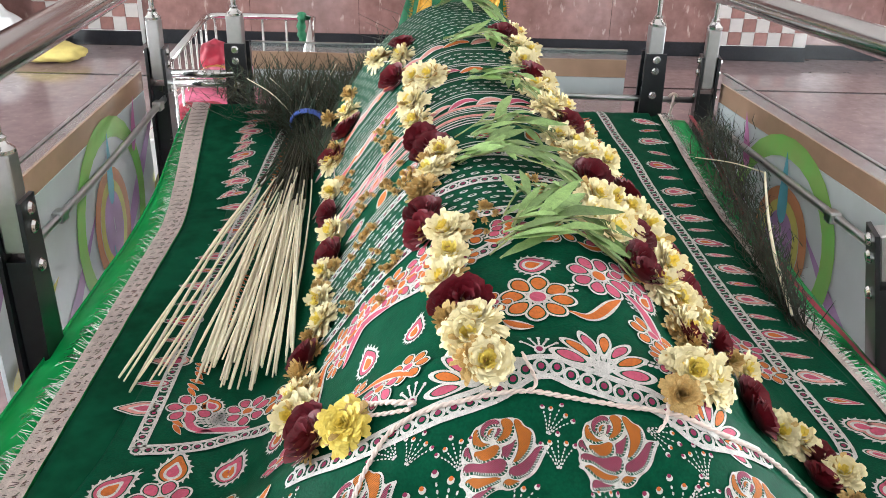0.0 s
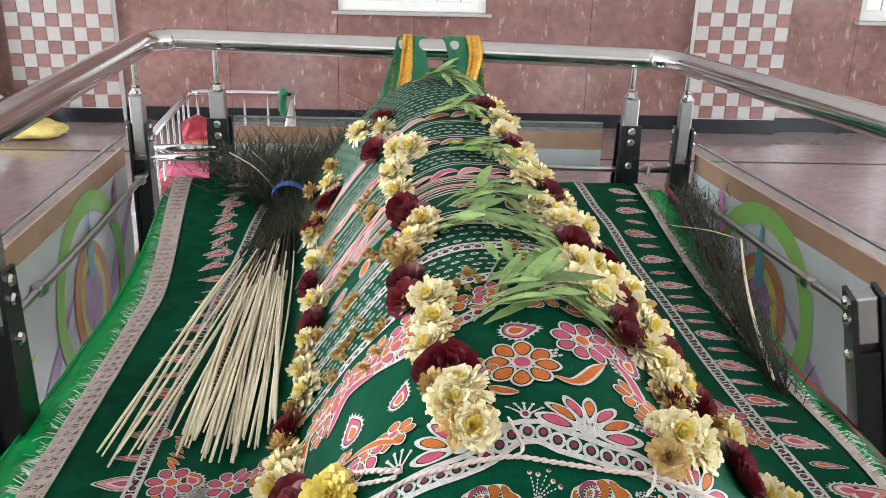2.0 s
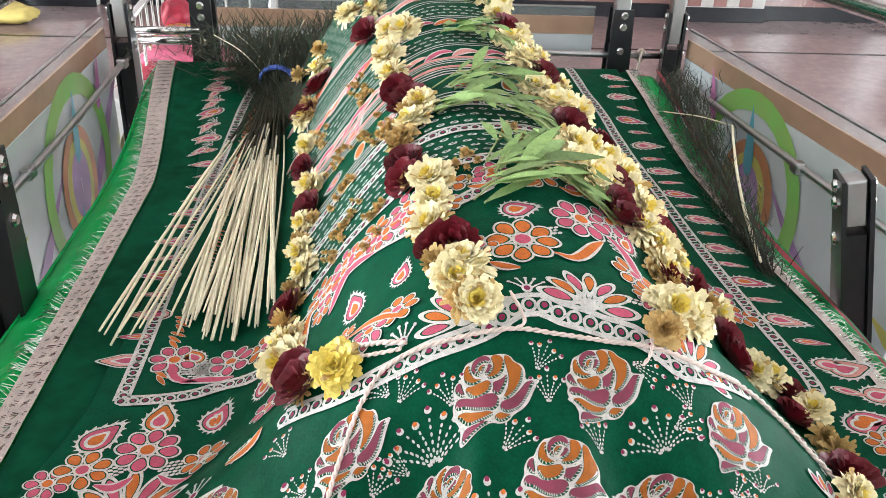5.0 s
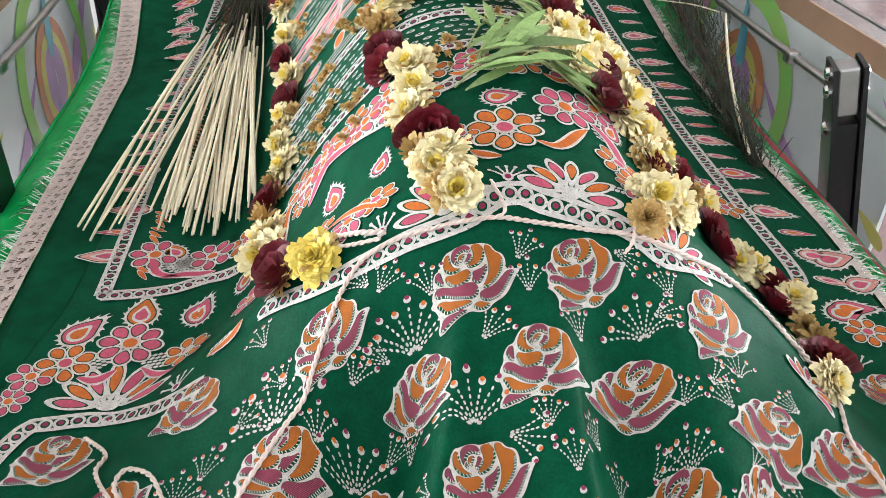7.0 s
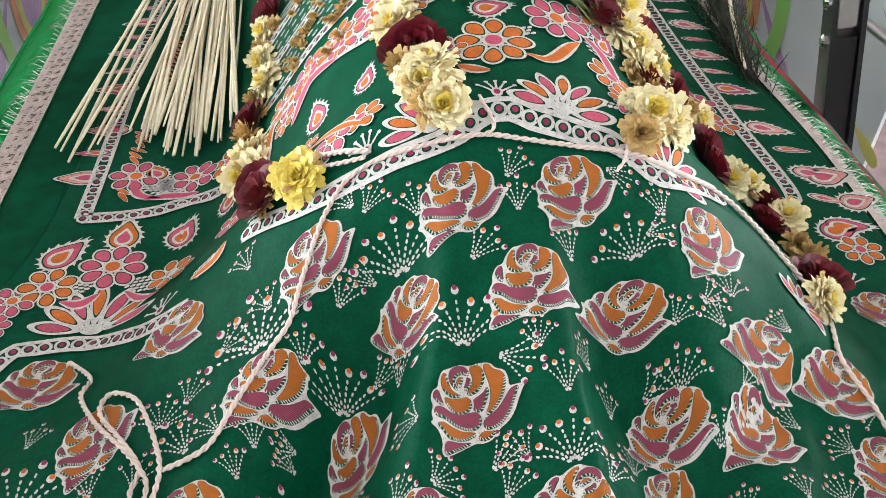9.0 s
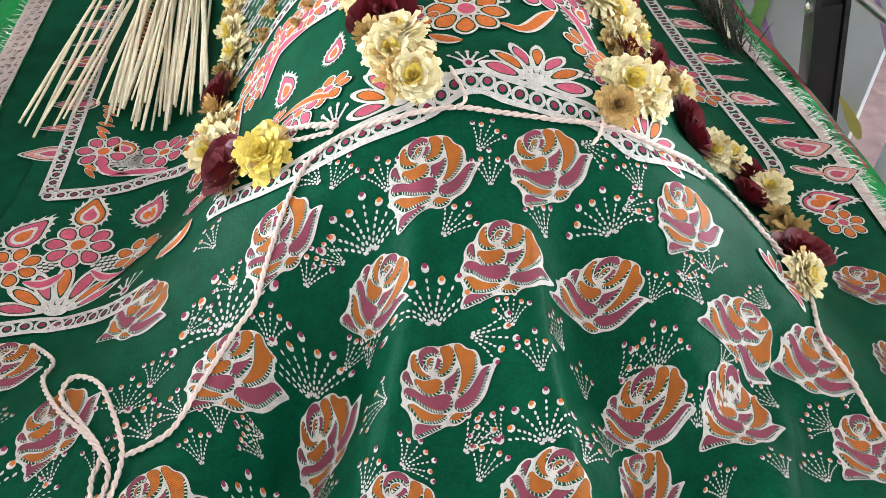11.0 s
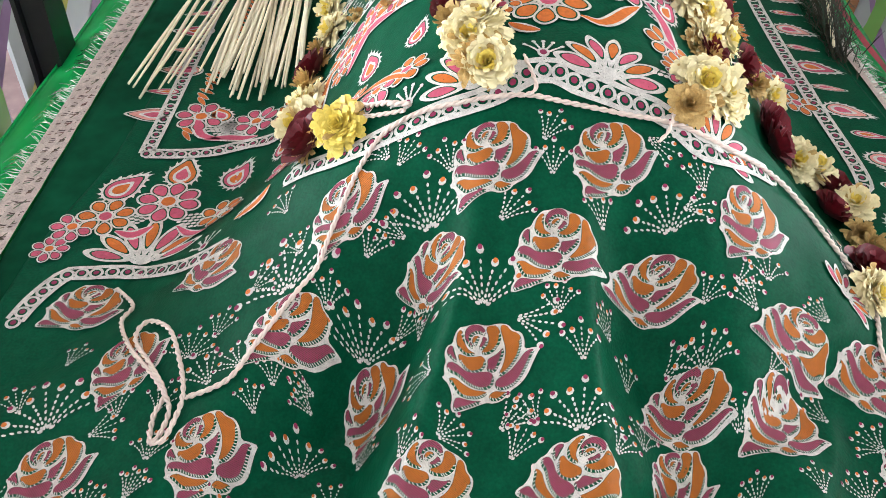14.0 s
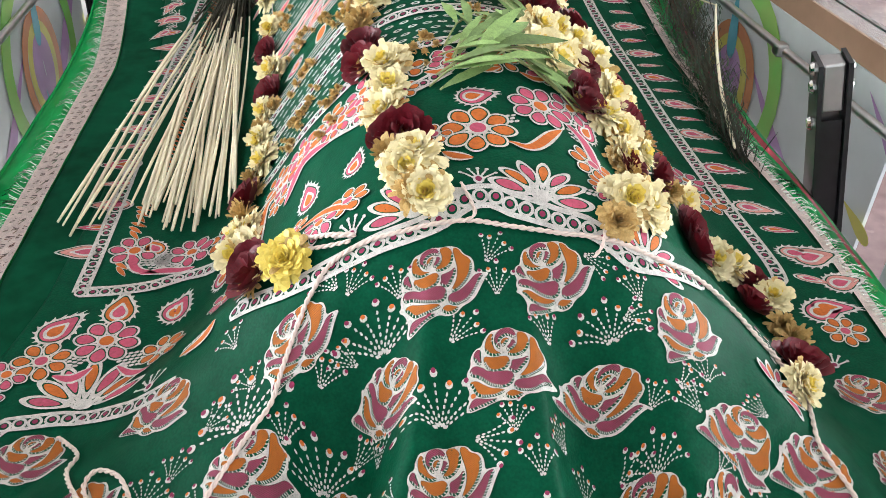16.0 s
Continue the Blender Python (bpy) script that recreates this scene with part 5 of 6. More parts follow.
dot_rows(2.11, 2.15, -0.1, 0.48, 0.024, 0.009)
for y in (2.175, 2.187):
    stripe(y, -0.1, 0.46, 0.004, 0)
for i, (x, y) in enumerate(across(2.225, -0.1, 0.46, 0.06)):
    swoosh([(x - 0.03, y - 0.01), (x, y + 0.014), (x + 0.03, y)], 0.036, (7, 5, 7)[i % 3])
for y in (2.265, 2.277):
    stripe(y, -0.1, 0.46, 0.004, 0)
dot_rows(2.30, 2.64, -0.08, 0.45, 0.026, 0.010)
for i in range(7):
    y = 2.28 + 0.062 * i
    pod(-0.352 - 0.03 * ease((y - 2.2) / 0.5), y, 0.05, 140 + 12 * (i % 3), 7, i % 2 == 0, 0.6)
    stripe_x = -0.33 - 0.04 * ease((y - 2.2) / 0.5)
    crown(stripe_x, y + 0.03, 0.022, 60)


# ---- flowers ----
def flower_mesh(kind, seed):
    """Ragged many-petalled flower head, radius about 1."""
    r = random.Random(seed)
    g = Geo()
    rings = {"c": ((0.95, 26, 4, 0), (0.92, 26, 20, 0), (0.80, 26, 36, 0), (0.68, 22, 50, 0), (0.52, 18, 64, 1), (0.36, 12, 76, 1)),
             "y": ((0.95, 26, 6, 0), (0.88, 26, 24, 0), (0.74, 24, 40, 0), (0.58, 20, 56, 1), (0.44, 16, 70, 1)),
             "Y": ((1.0, 30, 6, 1), (0.92, 28, 20, 1), (0.80, 26, 36, 1), (0.64, 22, 52, 1), (0.46, 18, 68, 1)),
             "d": ((0.9, 20, 10, 2), (0.75, 20, 34, 2), (0.6, 16, 52, 2), (0.45, 12, 70, 2)),
             "p": ((0.85, 9, 20, 0), (0.6, 7, 45, 2))}[kind]
    for length, n, lift, mi in rings:
        n = int(n * 1.3)
        for i in range(n):
            a = 2 * math.pi * (i + r.uniform(-0.3, 0.3)) / n
            el = radians(lift + r.uniform(-16, 16))
            ln = length * r.uniform(0.70, 1.0)
            wd = (0.100 if kind != "d" else 0.085) * r.uniform(0.8, 1.3) * (1.4 if kind == "p" else 1)
            curl = r.uniform(-0.25, 0.45) if kind != "d" else r.uniform(0.2, 1.0)
            m = mi if r.random() > 0.12 or mi == 2 else (2 if r.random() < 0.5 else mi)
            vs = []
            for k, (t, w) in enumerate(((0.06, 0.4), (0.42, 0.95), (0.74, 1.2), (0.93, 1.0), (1.0, 0.5))):
                rr, zz = ln * t * math.cos(el), ln * t * math.sin(el) * (1 + curl * t) + 0.12 - (0.25 * t * t if lift < 20 else 0)
                tw = r.uniform(-0.05, 0.05)
                for s in (-1, 1):
                    x, y = rr, s * wd * w
                    vs.append((x * math.cos(a) - y * math.sin(a), x * math.sin(a) + y * math.cos(a), zz + 0.05 * abs(s) * w + s * tw))
            g.add(vs, [(0, 1, 3, 2), (2, 3, 5, 4), (4, 5, 7, 6), (6, 7, 9, 8)], m)
    if kind in "yYc":
        for i in range(14):
            a, rr = r.uniform(0, 6.3), r.uniform(0, 0.2)
            x, y = rr * math.cos(a), rr * math.sin(a)
            g.add([(x - 0.04, y, 0.3), (x + 0.04, y, 0.3), (x, y + 0.05, 0.3), (x, y, 0.62)], [(0, 1, 3), (1, 2, 3), (2, 0, 3)], 1)
    return g.make("flower_" + kind, [CREAM, YELLOW, DRY], mesh_only=True)


def rose_mesh(seed):
    """Dark rose head of broad cupped petals."""
    r = random.Random(seed)
    g = Geo()
    for ring, (rad, n, h) in enumerate(((0.95, 6, 0.55), (0.75, 5, 0.8), (0.5, 4, 0.95), (0.26, 3, 1.0))):
        for i in range(n):
            a = 2 * math.pi * (i + r.uniform(-0.25, 0.25)) / n + ring
            half = 1.15 * math.pi / n
            vs = []
            rows = 5
            for k in range(rows):
                t = k / (rows - 1)
                for j in range(6):
                    b = a + half * (2 * j / 5 - 1) * (0.5 + 0.6 * math.sin(math.pi * min(1, t * 0.75 + 0.15)))
                    rr = rad * (0.35 + 0.75 * math.sin(t * 1.5)) + (0.16 * t ** 4) * r.uniform(0.4, 1.4)
                    vs.append((rr * math.cos(b), rr * math.sin(b), h * t ** 1.2 - 0.04 * (2 * j / 5 - 1) ** 2 + r.uniform(-0.03, 0.03)))
            g.add(vs, [(k * 6 + j, k * 6 + j + 1, (k + 1) * 6 + j + 1, (k + 1) * 6 + j) for k in range(rows - 1) for j in range(5)])
    return g.make("rose_head", [MAROON], smooth=True, mesh_only=True)


HEADS = {k: [flower_mesh(k, 10 * i + ord(k)) for i in range(4)] for k in "cyYdp"}
HEADS["m"] = [rose_mesh(i) for i in range(4)]
SIZE = {"c": 0.038, "y": 0.036, "Y": 0.040, "d": 0.030, "p": 0.030, "m": 0.028}
NAME = {"c": "cream_blossom", "y": "yellow_blossom", "Y": "yellow_blossom", "d": "dried_blossom", "p": "cream_blossom", "m": "maroon_rose"}


def normal_at(x, y, e=0.03):
    return Vector((drape(x - e, y) - drape(x + e, y), drape(x, y - e) - drape(x, y + e), 2 * e)).normalized()


def garland(places, label, seed, near=0.0):
    r = random.Random(seed)
    top = thing("flower_garland", label, "garland", "garlands on the grave")
    path = []
    for kind, x, y in places:
        n = (normal_at(x, y) + Vector((r.uniform(-0.5, 0.5), r.uniform(-0.9, 0.1), 0.2))).normalized()
        s = SIZE[kind] * r.uniform(0.9, 1.12) * (1.0 + 0.12 * ease((y - 1.7) / 0.5))
        q = n.to_track_quat("Z", "Y").to_matrix().to_4x4()
        z = drape(x, y) + 0.004 + s * 0.22
        path.append((x, y, drape(x, y) + 0.012))
        ob = new(NAME[kind], r.choice(HEADS[kind]))
        ob.parent = top
        ob.matrix_local = Matrix.Translation((x, y, z)) @ q @ Matrix.Rotation(r.uniform(0, 6.28), 4, "Z") @ Matrix.Diagonal((s, s, s * 0.9, 1))
        # squashed petals behind each head
        if kind in "cym" and r.random() < 0.95:
            k2 = r.choice("cd") if kind != "m" else r.choice("md")
            s2 = SIZE[k2] * r.uniform(0.75, 1.0)
            dx, dy = r.uniform(-0.018, 0.018), r.uniform(-0.012, 0.026)
            ob = new(NAME[k2], r.choice(HEADS[k2]))
            ob.parent = top
            ob.matrix_local = Matrix.Translation((x + dx, y + dy, drape(x + dx, y + dy) + 0.008)) @ q @ Matrix.Rotation(r.uniform(0, 6.28), 4, "Z") @ Matrix.Diagonal((s2, s2, s2 * 0.6, 1))
    g = Geo()
    g.tube(path, 0.0012, 5)
    g.make("thread", CORD, top)
    return top


garland(GARLAND_LEFT, "garland of cream chrysanthemums and maroon roses along the mound", 1)
garland(GARLAND_MIDDLE, "garland of pale yellow blossoms and maroon roses over the mound", 2)
garland(GARLAND_RIGHT, "thick garland of cream blossoms and dark roses down the mound", 3)
garland(GARLAND_OUTER, "second garland of cream and maroon flowers beside the mound", 4)
r = random.Random(8)
for i, (x, y) in enumerate(DRIED):
    clump = thing("dried_petals", "small clump of dried brown-yellow petals on the cloth", "petals", "dried petal clumps")
    for k in range(10):
        dx, dy, s = r.gauss(0, 0.011), r.gauss(0, 0.022), r.uniform(0.006, 0.012)
        ob = new("dried_blossom", r.choice(HEADS["d"]))
        ob.parent = clump
        ob.matrix_local = Matrix.Translation((x + dx, y + dy, drape(x + dx, y + dy) + 0.007)) @ normal_at(x, y).to_track_quat("Z", "Y").to_matrix().to_4x4() @ Matrix.Diagonal((s, s, s, 1))


# ---- cord tied across the foot ----
def cord(points, radius, lift=0.0):
    """Two-ply twisted cord lying on the cloth."""
    fine = curve([(x, y, drape(x, y) + 0.008 + lift) for x, y in points], 26)
    out = []
    for ply in (0, 1):
        g = Geo()
        path = []
        run = 0.0
        for i, p in enumerate(fine):
            if i:
                run += (p - fine[i - 1]).length
            d = (fine[min(i + 1, len(fine) - 1)] - fine[max(i - 1, 0)]).normalized()
            s = d.cross(Vector((0, 0, 1))).normalized()
            u = s.cross(d)
            a = run * 330 + math.pi * ply
            z = max(p.z, drape(p.x, p.y) + 0.008)
            path.append(Vector((p.x, p.y, z)) + radius * 0.46 * (math.cos(a) * s + math.sin(a) * u))
        out.append(g.tube(path, radius * 0.60, 6))
    return out


tie = thing("tie_cord", "pinkish white twisted cotton cord tied across the cover", "cord")
for pts, rad, lift in ((STRING, 0.0029, 0), (STRING2, 0.0029, 0.002), (KNOT, 0.0028, 0.003), ([(0.062, 1.142), (0.12, 1.086), (0.155, 1.069)], 0.0033, 0.006),
                       ([(0.271, 1.062), (0.284, 1.072), (0.27, 1.10)], 0.0022, 0.003), ([(0.429, 1.075), (0.422, 1.05), (0.411, 1.036)], 0.0022, 0.003),
                       ([(0.07, 1.115), (0.11, 1.08), (0.15, 1.066)], 0.0026, 0.004)):
    for g in cord(pts, rad, lift):
        g.make("cord_strand", CORD, tie, smooth=True)


# ---- feather whisks ----
def quill(g, path, r0, n=7):
    k = len(path)
    g.tube(path, r0, n, taper=[(0.55, 0.9)[i] if i < 2 else 1.0 - 0.35 * i / (k - 1) for i in range(k)])


def whisk(label, butts, tie_at, length, fan_dir, seed, spread, plume, lift):
    """Bundle of peacock quills: pale bare ends, bound with thread, dark barbs beyond."""
    r = random.Random(seed)
    top = thing("peacock_feather_whisk", label, "feather whisk", "feather whisks")
    T = Vector((*tie_at, drape(*tie_at) + lift))
    for i, (x, y, h) in enumerate(butts):
        g = Geo()
        end = Vector((x, y, drape(x, y) + 0.010 + h))
        off = Vector((r.uniform(-0.022, 0.022), r.uniform(-0.03, 0.03), r.uniform(-0.012, 0.014)))
        mid = (end + T + off) * 0.5 + Vector((r.uniform(-0.020, 0.020), 0, r.uniform(0.0, 0.02)))
        path = curve([end, mid, T + off], 7)
        k = int(len(path) * r.uniform(0.50, 0.68))
        quill(g, path[:k + 1], r.uniform(0.0026, 0.0038))
        g.tube(path[k:], 0.0020, 6, 1, taper=[1 - 0.4 * j / len(path[k:]) for j in range(len(path[k:]))])
        g.make("quill", [STRAW, BARB], top, smooth=True)
    dark = Geo()
    for i in range(8000):
        # fine dark barbs along the upper part of the quills and in the plume
        along_t = r.random() ** 0.8
        base = T + Vector(fan_dir) * plume * (along_t * 2.2 - 1.35)
        base += Vector((r.gauss(0, 1), r.gauss(0, 0.5), 0)) * (0.020 + spread * max(0, along_t - 0.58))
        base.z += r.uniform(-0.035, 0.03)
        base.z = max(base.z, drape(base.x, base.y) + 0.006)
        d = (Vector(fan_dir) * 1.0 + Vector((r.gauss(-0.1, 0.75), r.gauss(0, 0.4), r.gauss(0.05, 0.3)))).normalized()
        ln = r.uniform(0.03, 0.085) if along_t < 0.6 else r.uniform(0.04, 0.13)
        bend = Vector((r.uniform(-1, 1), r.uniform(-1, 1), r.uniform(-1.0, 0.2))) * ln * 0.30
        w = d.cross(Vector((0, 0, 1))).normalized() * r.uniform(0.0006, 0.0015)
        p = [base, base + d * ln * 0.5 + bend * 0.5, base + d * ln + bend]
        for q in p:
            q.z = max(q.z, drape(q.x, q.y) + 0.006)
        dark.add([p[0] - w, p[0] + w, p[1] - w, p[1] + w, p[2] - w * 0.3, p[2] + w * 0.3], [(0, 1, 3, 2), (2, 3, 5, 4)], 0 if r.random() < 0.7 else 1)
    dark.make("plume", [BARB, BARB_G], top, "dark green-black feather barbs")["kind"] = "stuff"
    for i in range(16):
        g = Geo()
        a = r.gauss(0.12, 0.5)
        d = Matrix.Rotation(a, 3, "Z") @ Vector(fan_dir)
        pts = [T + Vector((r.uniform(-0.02, 0.02), 0, 0.005)), T + d * plume * 0.5 + Vector((0, 0, 0.025)), T + d * plume * r.uniform(0.8, 1.1) + Vector((0, 0, r.uniform(0.01, 0.05)))]
        quill(g, curve(pts, 6), 0.0016, 5)
        g.make("shaft", BARB if i % 3 else STRAW, top, smooth=True)
    for k in range(9):
        g = Geo()
        c = T + Vector((r.uniform(-0.004, 0.004), r.uniform(-0.022, 0.016), 0.014))
        ring = [c + Vector((0.046 * math.cos(a), r.uniform(-0.004, 0.004), 0.034 * math.sin(a))) for a in [2 * math.pi * j / 16 for j in range(17)]]
        g.tube(ring, 0.0035, 6, cap=False)
        g.make("binding", BLUE, top, "blue binding thread")
    return top


butts = []
r = random.Random(3)
for i in range(46):
    t = r.random()
    if i < 7:
        x, y = -0.335 + 0.012 * i, 1.430 + 0.012 * abs(i - 2)
    else:
        x, y = -0.225 + 0.165 * (i - 7) / 38 + r.uniform(-0.008, 0.008), 1.415 + r.uniform(0, 0.08) + 0.05 * abs((i - 7) / 38 - 0.55)
    butts.append((x, y, r.uniform(0, 0.022)))
whisk("pale peacock quill whisk with dark barbs, bound in blue thread", butts, (-0.205, 2.58), 1.0, (-0.10, 0.88, 0.36), 21, 0.30, 0.25, 0.020)


# ---- second whisk, leaning between the cover and the glass ----
def leaning_whisk():
    r = random.Random(31)
    top = thing("peacock_feather_whisk", "dark peacock feather whisk leaning on the thin side rail", "feather whisk", "feather whisks")
    spine = curve([(0.850, 1.70, 0.802), (0.868, 1.92, 0.815), (0.890, 2.18, 0.840), (0.905, 2.42, 0.87), (0.915, 2.60, 0.915)], 12)
    for i in range(8):
        g = Geo()
        o = Vector((r.uniform(-0.03, 0.02), r.uniform(-0.03, 0.03), r.uniform(-0.004, 0.012)))
        quill(g, [p + o * (0.4 + 0.6 * k / len(spine)) for k, p in enumerate(spine[:-6])], 0.0022, 5)
        g.make("shaft", BARB, top, smooth=True)
    g = Geo()
    bow = curve([(0.842, 1.72, 0.812), (0.862, 1.88, 0.842), (0.890, 2.03, 0.872), (0.928, 2.18, 0.895), (0.955, 2.27, 0.900)], 8)
    quill(g, bow, 0.0042, 7)
    g.make("quill", STRAW, top, "single pale bowed quill", smooth=True)
    g = Geo()
    quill(g, curve([(0.953, 2.27, 0.900), (0.90, 2.35, 0.895), (0.82, 2.40, 0.89)], 6), 0.002, 6)
    g.make("quill", STRAW, top, smooth=True)
    dark = Geo()
    for i in range(2300):
        t = r.random()
        k = t * (len(spine) - 1)
        p = spine[int(k)].lerp(spine[min(int(k) + 1, len(spine) - 1)], k % 1)
        wide = 0.010 + 0.020 * ease(t * 1.6)
        base = p + Vector((r.gauss(0, wide), r.gauss(0, 0.03), r.gauss(0.0, 0.018)))
        d = Vector((r.gauss(0.05, 0.35), 0.8, r.gauss(0.25, 0.3))).normalized()
        ln = r.uniform(0.03, 0.075)
        w = d.cross(Vector((0, 0, 1))).normalized() * r.uniform(0.0005, 0.0012)
        q = [base, base + d * ln * 0.5, base + d * ln + Vector((r.uniform(-1, 1), 0, r.uniform(-1, 0.3))) * ln * 0.3]
        dark.add([q[0] - w, q[0] + w, q[1] - w, q[1] + w, q[2] - w * 0.3, q[2] + w * 0.3], [(0, 1, 3, 2), (2, 3, 5, 4)], 0 if r.random() < 0.7 else 1)
    dark.make("plume", [BARB, BARB_G], top, "dark green-black feather barbs")["kind"] = "stuff"


leaning_whisk()


# ---- leaf sprigs ----
def leaf_mesh(seed):
    r = random.Random(seed)
    g = Geo()
    vs = []
    prof = ((0.0, 0.02), (0.15, 0.055), (0.38, 0.108), (0.62, 0.100), (0.85, 0.055), (1.0, 0.0))
    bend = r.uniform(0.15, 0.6)
    for t, w in prof:
        z = -bend * t * t * 0.4
        for s in (-1, 0, 1):
            vs.append((t, s * w * r.uniform(0.9, 1.1), z + (0.055 * abs(s) * (w / 0.2)) + r.uniform(-0.012, 0.012)))
    g.add(vs, [(3 * i + j, 3 * i + j + 1, 3 * i + j + 4, 3 * i + j + 3) for i in range(len(prof) - 1) for j in (0, 1)])
    return g.make("leaf", LEAF, smooth=True, mesh_only=True)


LEAVES = [leaf_mesh(i) for i in range(6)]


def sprig(a, b, stems, leaves, size, seed):
    """Bunch of soft leafy stems laid over the mound from a to b."""
    r = random.Random(seed)
    top = thing("leaf_sprig", "wilting bunch of fresh green leaves laid on the cover", "leaf sprig", "leaf sprigs on the mound")
    for s in range(stems):
        j0, j1 = Vector((r.gauss(0, 0.008), r.gauss(0, 0.018), 0)), Vector((r.gauss(0, 0.016), r.gauss(0, 0.020), 0))
        A, B = Vector((*a, 0)) + j0, Vector((*b, 0)) + j1
        path = []
        for k in range(9):
            t = k / 8
            p = A.lerp(B, t) + Vector((0, 0.02 * math.sin(math.pi * t), 0))
            path.append(Vector((p.x, p.y, drape(p.x, p.y) + 0.010 + 0.018 * math.sin(math.pi * t) * r.uniform(0.6, 1.3))))
        g = Geo()
        g.tube(path, 0.0014, 5)
        g.make("stem", STEM, top, smooth=True)
        for k in range(leaves):
            t = (k + 0.6 + r.uniform(-0.2, 0.2)) / leaves
            p = path[min(8, int(t * 8))]
            d = (path[min(8, int(t * 8) + 1)] - path[max(0, int(t * 8) - 1)]).normalized()
            ang = r.uniform(15, 60) * (1 if k % 2 else -1)
            if k >= leaves - 2:
                ang *= 0.3
            d = (Matrix.Rotation(radians(ang), 3, "Z") @ d)
            d.z += r.uniform(-0.05, 0.25)
            n = normal_at(p.x, p.y) + Vector((r.uniform(-0.4, 0.4), r.uniform(-0.5, 0.2), 0))
            n = (n - d.normalized() * n.dot(d.normalized())).normalized()
            d = d.normalized()
            m = Matrix((d, n.cross(d), n)).transposed().to_4x4()
            ob = new("leaf", r.choice(LEAVES))
            ob.parent = top
            L = size * r.uniform(0.7, 1.2)
            e = p + d * L
            m.translation = p + Vector((0, 0, max(0.0, drape(e.x, e.y) + 0.006 - e.z + 0.12 * L * 0.5)))
            ob.matrix_local = m @ Matrix.Diagonal((L, L, L, 1))
    return top


sprig((0.250, 1.322), (0.425, 1.318), 7, 4, 0.088, 1)
sprig((0.262, 1.372), (0.335, 1.452), 5, 4, 0.060, 2)
sprig((0.195, 1.615), (0.390, 1.530), 6, 5, 0.068, 3)
sprig((0.222, 1.690), (0.390, 1.700), 5, 5, 0.068, 4)
sprig((0.225, 1.990), (0.390, 1.850), 6, 5, 0.068, 5)
sprig((0.180, 2.260), (0.350, 2.150), 5, 5, 0.068, 6)
sprig((0.150, 2.600), (0.300, 2.520), 6, 5, 0.068, 7)


# ---- green cloth hung over the far rail ----
head = thing("draped_green_cloth", "green cotton cloth with gold fringed borders hung over the rail", "cloth")
RZ = 0.5 * (RL + RR)


def strap(name, rows, mat, off, label=""):
    """Cloth strip given as rows of left end, right end; it sags a little between."""
    g = Geo()
    n = 12
    pts_l, pts_r = curve([q[0] for q in rows], 7), curve([q[1] for q in rows], 7)
    for k, (a, b) in enumerate(zip(pts_l, pts_r)):
        for i in range(n):
            t = i / (n - 1)
            p = a.lerp(b, t)
            ripple = 0.006 * math.sin(t * 9 + k * 0.12) * min(1.0, k / 10)
            g.v.append((p.x, p.y - off - ripple, p.z + off * 0.6))
    m = len(pts_l)
    g.f = [(j * n + i, j * n + i + 1, (j + 1) * n + i + 1, (j + 1) * n + i) for j in range(m - 1) for i in range(n - 1)]
    g.m = [0] * len(g.f)
    ob = g.make(name, mat, head, label, smooth=True)
    md = ob.modifiers.new("thickness", "SOLIDIFY")
    md.thickness = 0.003


T0, T1 = RZ + 0.036, RZ + 0.05
strap("cloth_fold", [((0.075, 3.01, 1.06), (0.165, 3.01, 1.06)), ((0.078, 3.005, T0 - 0.03), (0.165, 3.005, T0 - 0.03)), ((0.080, 2.96, T0), (0.165, 2.96, T0)),
                     ((0.072, 2.915, RZ - 0.01), (0.170, 2.915, RZ - 0.01)), ((0.045, 2.87, 1.17), (0.185, 2.86, 1.19)), ((0.012, 2.83, 1.05), (0.195, 2.76, 1.13))], GREENCLOTH, 0.0)
strap("gold_border", [((0.098, 3.005, T0 - 0.03), (0.122, 3.005, T0 - 0.03)), ((0.100, 2.958, T0 + 0.004), (0.125, 2.958, T0 + 0.004)),
                      ((0.096, 2.910, RZ - 0.01), (0.128, 2.910, RZ - 0.01)), ((0.088, 2.862, 1.18), (0.128, 2.858, 1.185)), ((0.065, 2.80, 1.09), (0.112, 2.78, 1.11))], GOLD, 0.005, "gold brocade border")
strap("cloth_fold", [((0.222, 3.01, 1.06), (0.32, 3.01, 1.06)), ((0.220, 3.005, T0 - 0.03), (0.318, 3.005, T0 - 0.03)), ((0.222, 2.96, T0), (0.318, 2.96, T0)),
                     ((0.235, 2.915, RZ - 0.01), (0.330, 2.915, RZ - 0.01)), ((0.245, 2.87, 1.17), (0.345, 2.87, 1.17)), ((0.235, 2.80, 1.10), (0.345, 2.82, 1.07))], GREENCLOTH, 0.0)
strap("gold_border", [((0.288, 3.005, T0 - 0.03), (0.326, 3.005, T0 - 0.03)), ((0.288, 2.958, T0 + 0.004), (0.328, 2.958, T0 + 0.004)),
                      ((0.298, 2.910, RZ - 0.01), (0.338, 2.910, RZ - 0.01)), ((0.285, 2.865, 1.18), (0.325, 2.865, 1.19)), ((0.26, 2.82, 1.13), (0.30, 2.82, 1.12))], GOLD, 0.005, "gold brocade border")
r = random.Random(14)
fr = Geo()
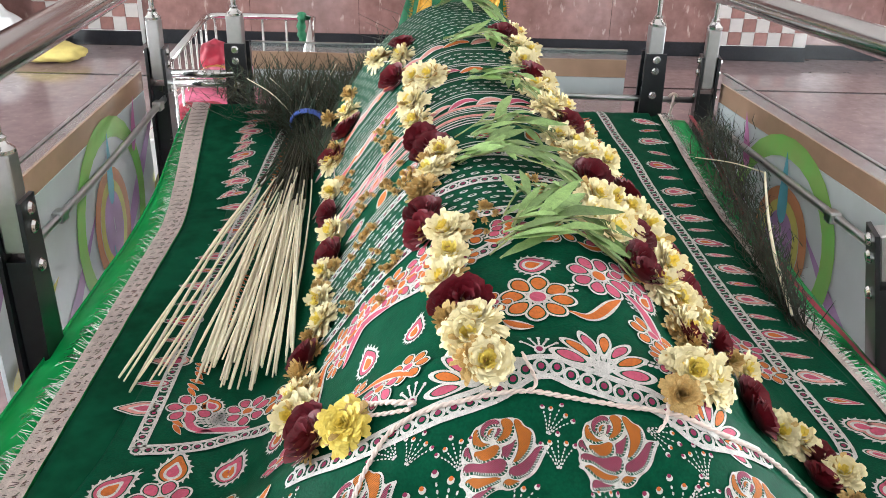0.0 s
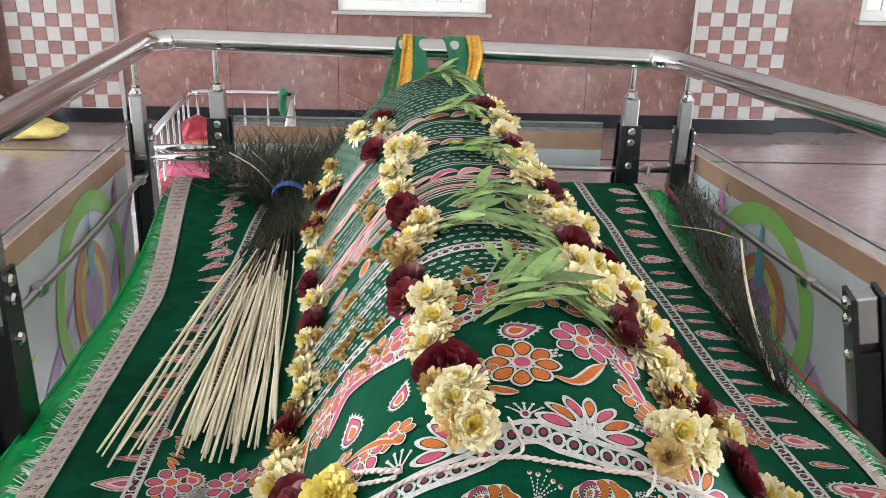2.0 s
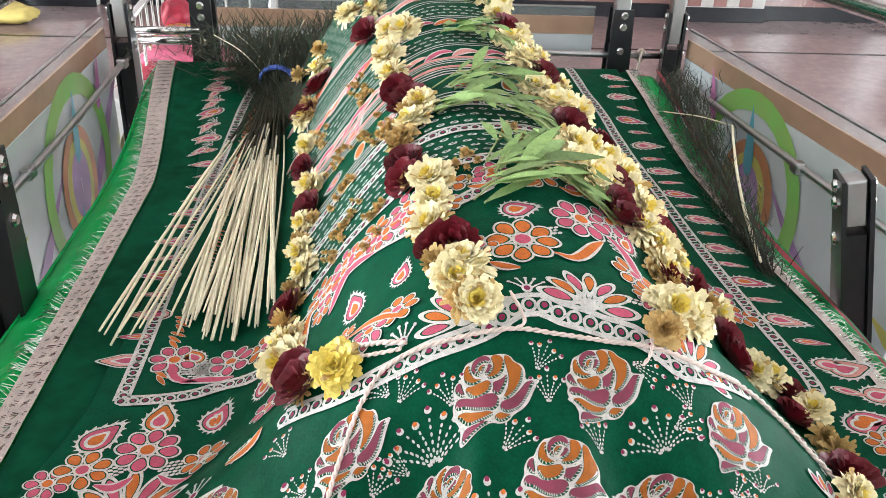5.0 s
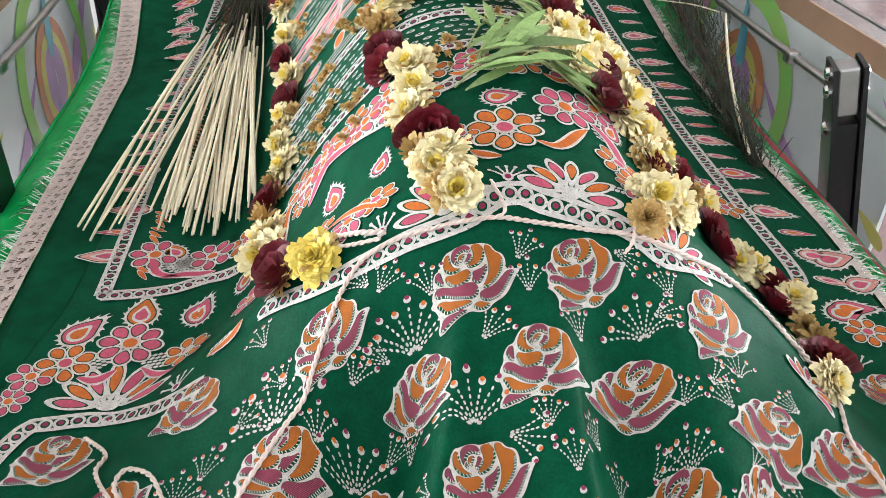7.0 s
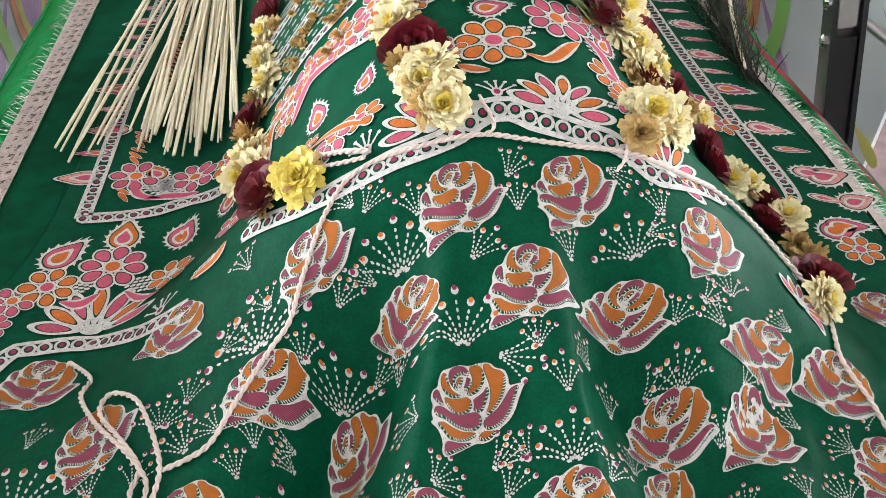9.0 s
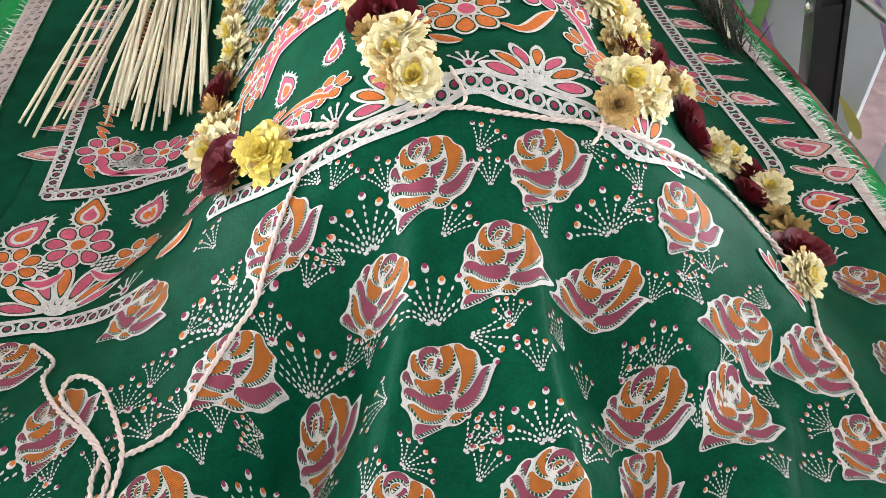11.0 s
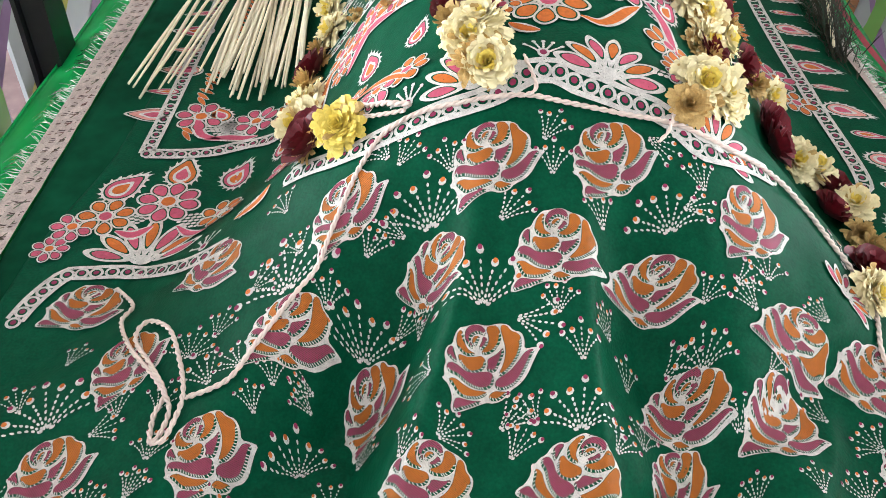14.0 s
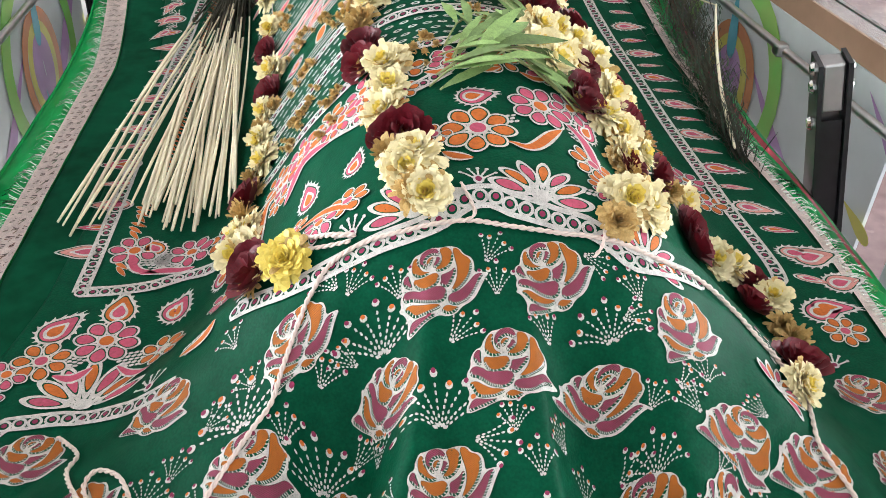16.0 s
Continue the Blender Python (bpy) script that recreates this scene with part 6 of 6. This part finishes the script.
for i in range(420):
    side = r.random() < 0.5
    z = r.uniform(1.12, T0)
    t = (T0 - z) / (T0 - 1.12)
    x = (0.098 - 0.03 * t) if side else (0.328 + 0.012 * t)
    y = 2.955 - 0.11 * t
    s = -1 if side else 1
    ln = r.uniform(0.008, 0.02)
    fr.add([(x, y - 0.008, z - 0.001), (x, y - 0.008, z + 0.001), (x + s * ln, y - 0.012, z + r.uniform(-0.008, 0.008))], [(0, 1, 2)])
fr.make("gold_fringe", GOLD, head, "short gold thread fringe")["kind"] = "stuff"
strap("cloth_fold", [((0.165, 2.93, 1.20), (0.235, 2.93, 1.21)), ((0.165, 2.88, 1.185), (0.245, 2.88, 1.195)), ((0.16, 2.80, 1.16), (0.25, 2.80, 1.16))], GREENCLOTH, 0.0)


# ---- the smaller enclosure behind ----
small = thing("small_grave_platform", "low white platform with pink and red covers inside a small railing", "platform")
Geo().box((-0.62, 3.78, 0.30), (0.74, 0.95, 0.60), bevel=0.01).make("platform_body", MARBLE, small)
g = Geo()
n = 16
for j in range(n):
    for i in range(n):
        u, v = i / (n - 1), j / (n - 1)
        x, y = -0.93 + 0.36 * u, 3.36 + 0.80 * v
        z = 0.615 + 0.15 * math.sin(math.pi * u) ** 0.8 * math.sin(math.pi * (0.1 + 0.8 * v)) + 0.012 * noise.noise(Vector((x * 14, y * 14, 2)))
        g.v.append((x, y, z))
g.f = [(j * n + i, j * n + i + 1, (j + 1) * n + i + 1, (j + 1) * n + i) for j in range(n - 1) for i in range(n - 1)]
g.m = [0 if f // (n - 1) >= 2 else 1 for f in range(len(g.f))]
g.make("cover", [PINKCLOTH, RED], small, "pink and crimson satin cover", smooth=True)
for y in (3.55, 3.70):
    gg = Geo()
    gg.add([(-0.90 + 0.30 * k / 8, y + s * 0.018, 0.63 + 0.155 * math.sin(math.pi * (0.08 + 0.84 * k / 8)) ** 0.8) for s in (-1, 1) for k in range(9)], [(k, k + 1, k + 10, k + 9) for k in range(8)])
    gg.make("gold_border", GOLD, small, "gold ribbon")
sack("cloth_pouch", (-0.79, 3.85, 0.72), (0.06, 0.06, 0.07), RED, "crimson cloth bundle with gold edge on the small grave", 7.0)
sr = thing("small_railing", "small stainless steel railing with thin upright bars", "railing")
top_path = [(-0.80, 3.30, 0.90), (-0.885, 4.08, 0.90), (-0.875, 4.13, 0.90), (-0.83, 4.145, 0.90), (-0.46, 4.15, 0.90), (-0.42, 4.12, 0.90), (-0.34, 3.45, 0.90)]
Geo().tube(top_path, 0.014, 10).make("top_rail", STEEL, sr, smooth=True)
for k in range(7):
    t = k / 6
    Geo().tube([(-0.80 - 0.085 * t, 3.32 + 0.76 * t, 0.0), (-0.80 - 0.085 * t, 3.32 + 0.76 * t, 0.89)], 0.006, 8).make("upright", STEEL, sr, smooth=True)
for k in range(5):
    t = k / 4
    Geo().tube([(-0.86 + 0.42 * t, 4.147, 0.0), (-0.86 + 0.42 * t, 4.147, 0.89)], 0.006, 8).make("upright", STEEL, sr, smooth=True)
    Geo().tube([(-0.42 + 0.08 * t, 4.1 - 0.62 * t, 0.0), (-0.42 + 0.08 * t, 4.1 - 0.62 * t, 0.89)], 0.006, 8).make("upright", STEEL, sr, smooth=True)
rib = Geo()
rib.tube(curve([(-0.47, 4.13, 0.925), (-0.47, 4.12, 0.90), (-0.475, 4.125, 0.84), (-0.465, 4.12, 0.80)], 5), 0.022, 8, taper=[0.5 + 0.5 * abs(math.sin(i)) for i in range(16)])
tagged(rib.make("green_ribbon", GREENCLOTH, smooth=True), "green cloth ribbon tied on the small railing", "ribbon")


# ---- small loose things ----
rope = Geo()
rope.tube(curve([(0.872, 2.878, 0.925), (0.868, 2.870, 0.90), (0.862, 2.872, 0.82), (0.866, 2.870, 0.74), (0.858, 2.868, 0.66)], 6), 0.0045, 7)
rope.tube([(0.872 + 0.014 * math.cos(a), 2.886, 0.912 + 0.016 * math.sin(a)) for a in [2 * math.pi * k / 14 for k in range(15)]], 0.0045, 7, cap=False)
tagged(rope.make("hanging_cord", CORD, smooth=True), "white cotton cord tied to the thin rail, hanging down", "cord")
feather = thing("white_feather", "single pale feather lying beside the quills", "feather")
g = Geo()
spine = curve([lay(-0.268, 1.96, 0.03), lay(-0.245, 2.10, 0.05), lay(-0.225, 2.26, 0.07)], 10)
quill(g, spine, 0.0018, 6)
g.make("shaft", STRAW, feather, smooth=True)
g = Geo()
r = random.Random(77)
for i in range(420):
    t = r.random()
    p = spine[int(t * (len(spine) - 1))]
    s = r.choice((-1, 1))
    d = Vector((s * 0.8, -0.55 + r.gauss(0, 0.15), r.gauss(0, 0.25))).normalized()
    ln = r.uniform(0.012, 0.024) * (0.5 + math.sin(math.pi * min(1, t + 0.15)))
    w = Vector((0, 0.0006, 0))
    g.add([p - w, p + w, p + d * ln], [(0, 1, 2)])
g.make("vane", WHITE_P, feather, "wispy white vane")["kind"] = "stuff"
